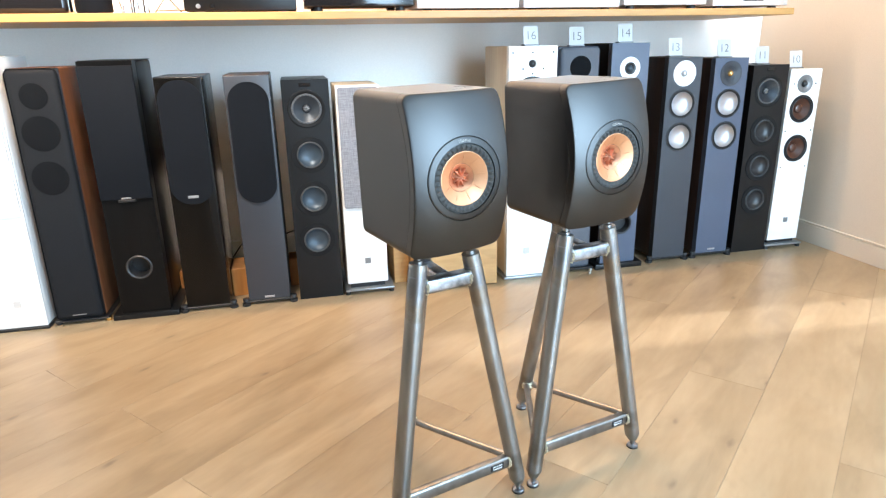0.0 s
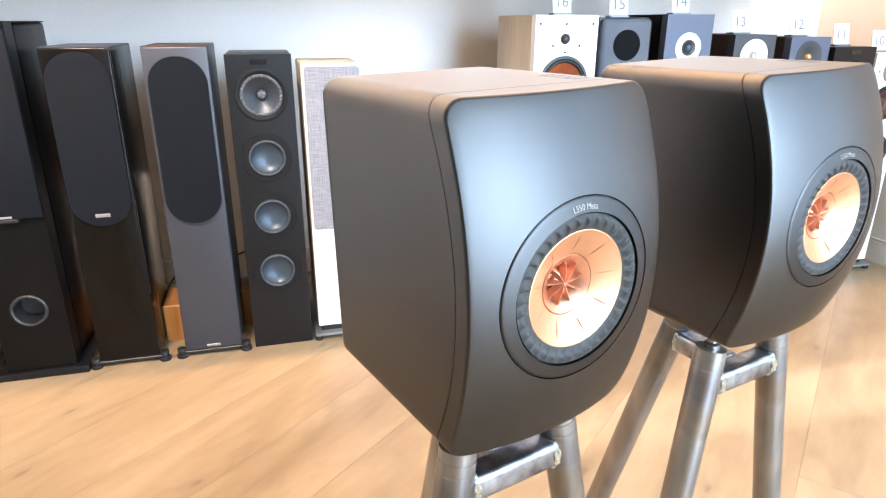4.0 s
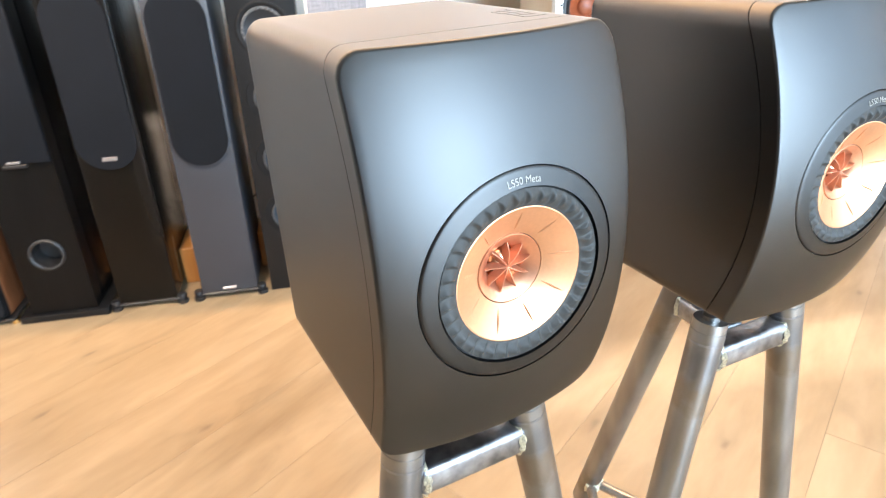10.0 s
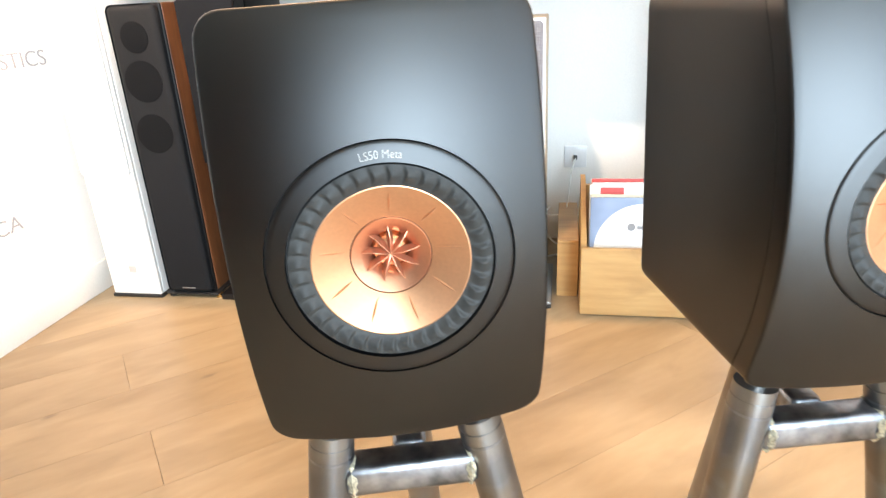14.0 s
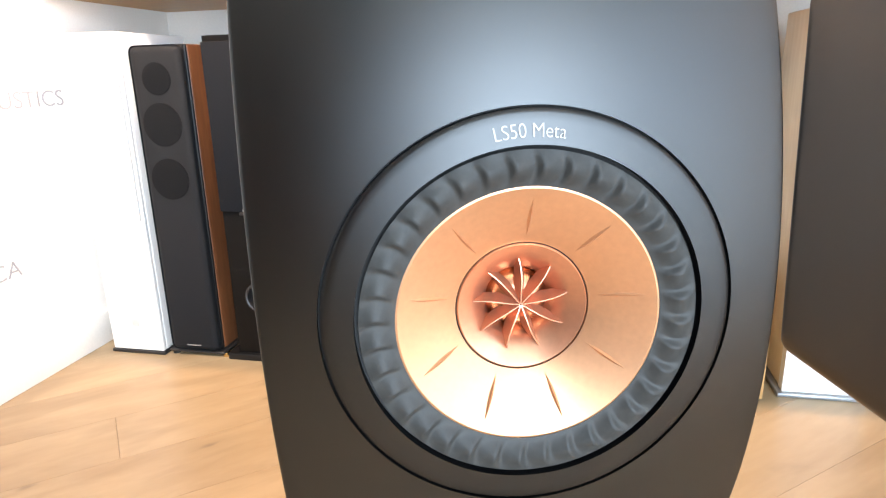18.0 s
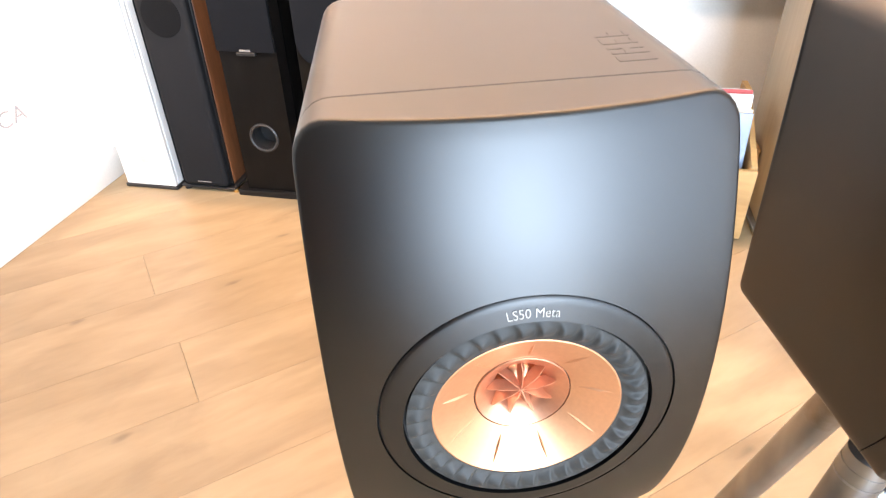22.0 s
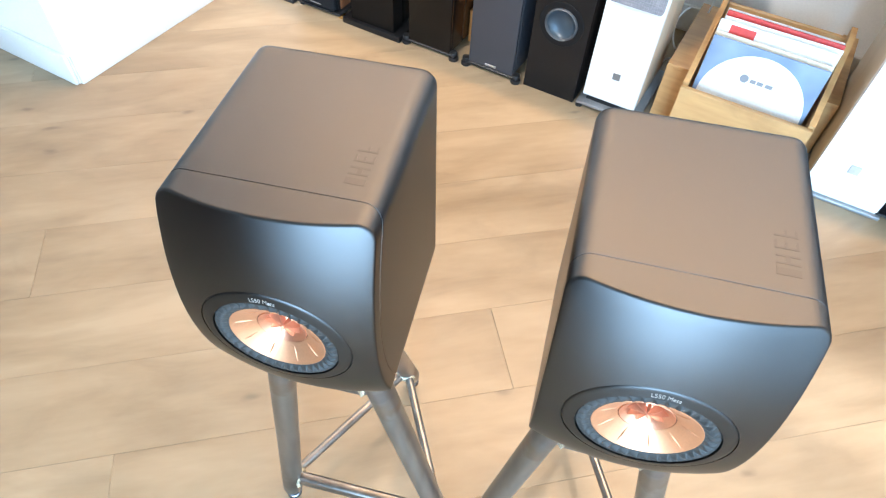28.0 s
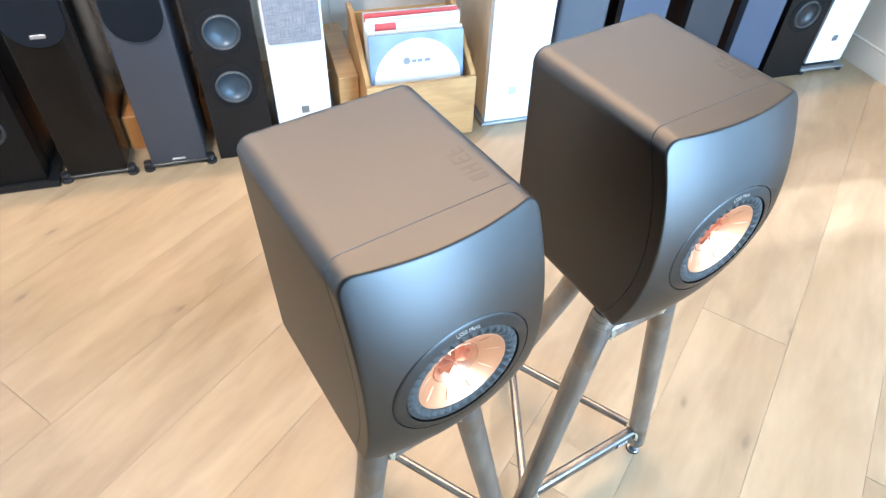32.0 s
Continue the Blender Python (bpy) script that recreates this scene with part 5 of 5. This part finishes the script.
# ---- the shelf and the equipment on it ----
SH0, SH1, SY = 1.128, 1.157, 2.74
shelf = thing("wall_shelf", pose(0, SY, SH0), "long oak-edged wall shelf carrying hi-fi equipment", "shelf")
part("board", boxed(LEFT + 0.002, 2.278, 0.018, BACK - SY - 0.001, 0, SH1 - SH0, 0.002, 1), SHELFOAK, shelf, "honey oak shelf board")
part("front_edge", boxed(LEFT + 0.002, 2.28, 0, 0.0175, 0, SH1 - SH0 - 0.001, 0.002, 1), SHELFOAK, shelf, "honey oak front edge")


def unit(name, x0, x1, y0, d, h, material, label, category, foot=0.012, knobs=0):
    u = thing(name, pose((x0 + x1) / 2, y0, SH1), label, category)
    w = x1 - x0
    part("case", boxed(-w / 2, w / 2, 0, d, foot, foot + h, 0.004, 2), material, u)
    if foot:
        for sx in (-1, 1):
            for yy in (0.04, d - 0.05):
                part("foot", turned_up([(0, foot), (0.018, foot), (0.02, 0.002), (0.018, 0), (0, 0)], sx * (w / 2 - 0.05), yy, 18), BLACKPL if material is not BLACKSAT else GREYPL, u)
    for k in range(knobs):
        part("knob", turned([(0.008, 0.001), (0.008, -0.012), (0.007, -0.014), (0, -0.014)], -w / 2 + 0.05 + 0.05 * k, foot + 0.016, 20), ALU if k == 0 else BLACKGLOSS, u)
    return u


bar_box = thing("soundbar", pose(-0.885, SY + 0.06, SH1), "long glossy black soundbar lying on the shelf", "soundbar")
part("body", boxed(-0.33, 0.19, 0, 0.10, 0.001, 0.075, 0.02, 4), BLACKGLOSS, bar_box)
part("end_cap", boxed(0.191, 0.200, 0, 0.10, 0.001, 0.075, 0.006, 3), CHROME, bar_box)
cyl = thing("wireless_speaker", pose(-0.615, SY + 0.10, SH1), "dark cloth-covered round speaker on the shelf", "wireless speaker")
part("body", turned_up([(0, 0), (0.055, 0), (0.062, 0.01), (0.062, 0.16), (0.05, 0.17), (0, 0.17)], 0, 0, 40), BLACKGRILLE, cyl)
vase = thing("glass_ornament", pose(-0.52, SY + 0.10, SH1), "small wire and glass ornament on the shelf", "ornament")
for i in range(7):
    a = i * 0.9
    part("wire", tube(bmesh.new(), (0.004 * math.cos(a), 0.004 * math.sin(a), 0), (0.03 * math.cos(a * 1.7), 0.03 * math.sin(a * 1.7), 0.12), 0.0015, 8), CHROME, vase)
for x in (-0.475, -0.44):
    tin = thing("metal_canister", pose(x, SY + 0.09, SH1), "slim polished metal canister on the shelf", "canister", "canisters")
    part("body", turned_up([(0, 0), (0.015, 0), (0.0155, 0.15), (0.014, 0.155), (0, 0.155)], 0, 0, 28), CHROME, tin)
rack = thing("folding_stand", pose(-0.36, SY + 0.06, SH1), "white card box on crossed silver legs", "stand")
part("panel", boxed(-0.06, 0.055, 0.03, 0.10, 0.012, 0.16, 0.002, 1), SLEEVEWHITE, rack)
for s in (-1, 1):
    part("leg", tube(bmesh.new(), (s * 0.045, 0.012, 0.003), (s * -0.03, 0.018, 0.10), 0.003, 10), CHROME, rack)
unit("amplifier", -0.300, 0.105, SY + 0.05, 0.36, 0.13, BLACKSAT, "black hi-fi receiver with small knobs on the shelf", "amplifier", 0.006, 2)
unit("turntable", 0.135, 0.560, SY + 0.05, 0.34, 0.045, BLACKGLOSS, "gloss black turntable on silver feet", "turntable", 0.018)
unit("amplifier", 0.570, 0.995, SY + 0.04, 0.36, 0.09, SILVERKIT, "silver hi-fi amplifier on low feet", "amplifier", 0.008)
unit("amplifier", 1.015, 1.445, SY + 0.04, 0.36, 0.09, SILVERKIT, "wide silver hi-fi unit on low feet", "amplifier", 0.008)
unit("amplifier", 1.465, 1.860, SY + 0.04, 0.36, 0.09, SILVERKIT, "silver hi-fi unit on tall feet", "amplifier", 0.016)
kit = unit("cd_player", 1.885, 2.265, SY + 0.03, 0.34, 0.09, SILVERKIT, "silver disc player with a dark display", "disc player", 0.010)
part("display", boxed(-0.04, 0.06, -0.0015, 0.001, 0.03, 0.06), BLACKGLOSS, kit)

# ---- the oak floor, plank by plank ----
PA, PW = radians(41), 0.2233
PX, PY = Vector((math.cos(PA), math.sin(PA))), Vector((-math.sin(PA), math.cos(PA)))
floor = thing("floor", pose(0, 0, 0), "pale oiled oak plank floor with knots", "floor", kind="structure")
part("underlay", boxed(FAR_LEFT, 3.0, FRONT, BACK, -0.03, -0.004), SUBFLOOR, floor, smooth=False)
ROOM = ((FAR_LEFT + 0.002, FRONT + 0.002), (2.998, BACK - 0.002))


def clipped(poly):
    """A convex outline cut back to the room."""
    for axis in (0, 1):
        for lim, sgn in ((ROOM[0][axis], 1), (ROOM[1][axis], -1)):
            out = []
            for i, p in enumerate(poly):
                q = poly[(i + 1) % len(poly)]
                dp, dq = sgn * (p[axis] - lim), sgn * (q[axis] - lim)
                if dp >= 0:
                    out.append(p)
                if dp * dq < 0:
                    f = dp / (dp - dq)
                    out.append(p.lerp(q, f))
            poly = out
            if not poly:
                return poly
    return poly


JOINTS = {-4: 2.09, -3: 1.405, -1: 1.477, 0: 0.823, 1: 2.35, 2: 0.908, 3: 2.1, 4: 0.887, -2: 2.6, -5: 1.2}
random.seed(11)
for k in range(-34, 26):
    q0 = 1.190 + PW * k
    p = JOINTS.get(k, random.uniform(0, 2.2)) - 9.589
    while p < 7:
        ln = 1.9 if -10 < k < 8 else random.choice((1.6, 1.9, 2.2))
        if JOINTS.get(k) and abs(p + 1.92 - JOINTS[k] - 0.011) < 0.2:
            ln = JOINTS[k] + 0.011 - p
        mid = PX * (p + ln / 2) + PY * (q0 + PW / 2)
        poly = [PX * (p + a) + PY * (q0 + b) for a, b in ((0.0003, 0.0003), (ln - 0.0003, 0.0003), (ln - 0.0003, PW - 0.0003), (0.0003, PW - 0.0003))]
        p += ln
        poly = clipped(poly)
        if len(poly) < 3:
            continue
        c = sum(poly, Vector((0, 0))) / len(poly)
        if max((v - c).length for v in poly) < 0.03:
            continue
        bm = bmesh.new()
        inv = pose(mid.x, mid.y, 0, 0, 0, 41).inverted()
        rings = []
        for sh, z in ((0.0008, 0.0), (0.0, -0.0007), (0.0, -0.0039)):
            rings.append([bm.verts.new(inv @ Vector((*(v + (c - v).normalized() * sh), z))) for v in poly])
        bm.faces.new(rings[0])
        for a, b in zip(rings, rings[1:]):
            for i in range(len(a)):
                bm.faces.new((a[i], b[i], b[(i + 1) % len(a)], a[(i + 1) % len(a)]))
        pl = part("plank", bm, FLOOROAK, floor, smooth=False)
        pl.matrix_basis = pose(mid.x, mid.y, 0, 0, 0, 41)
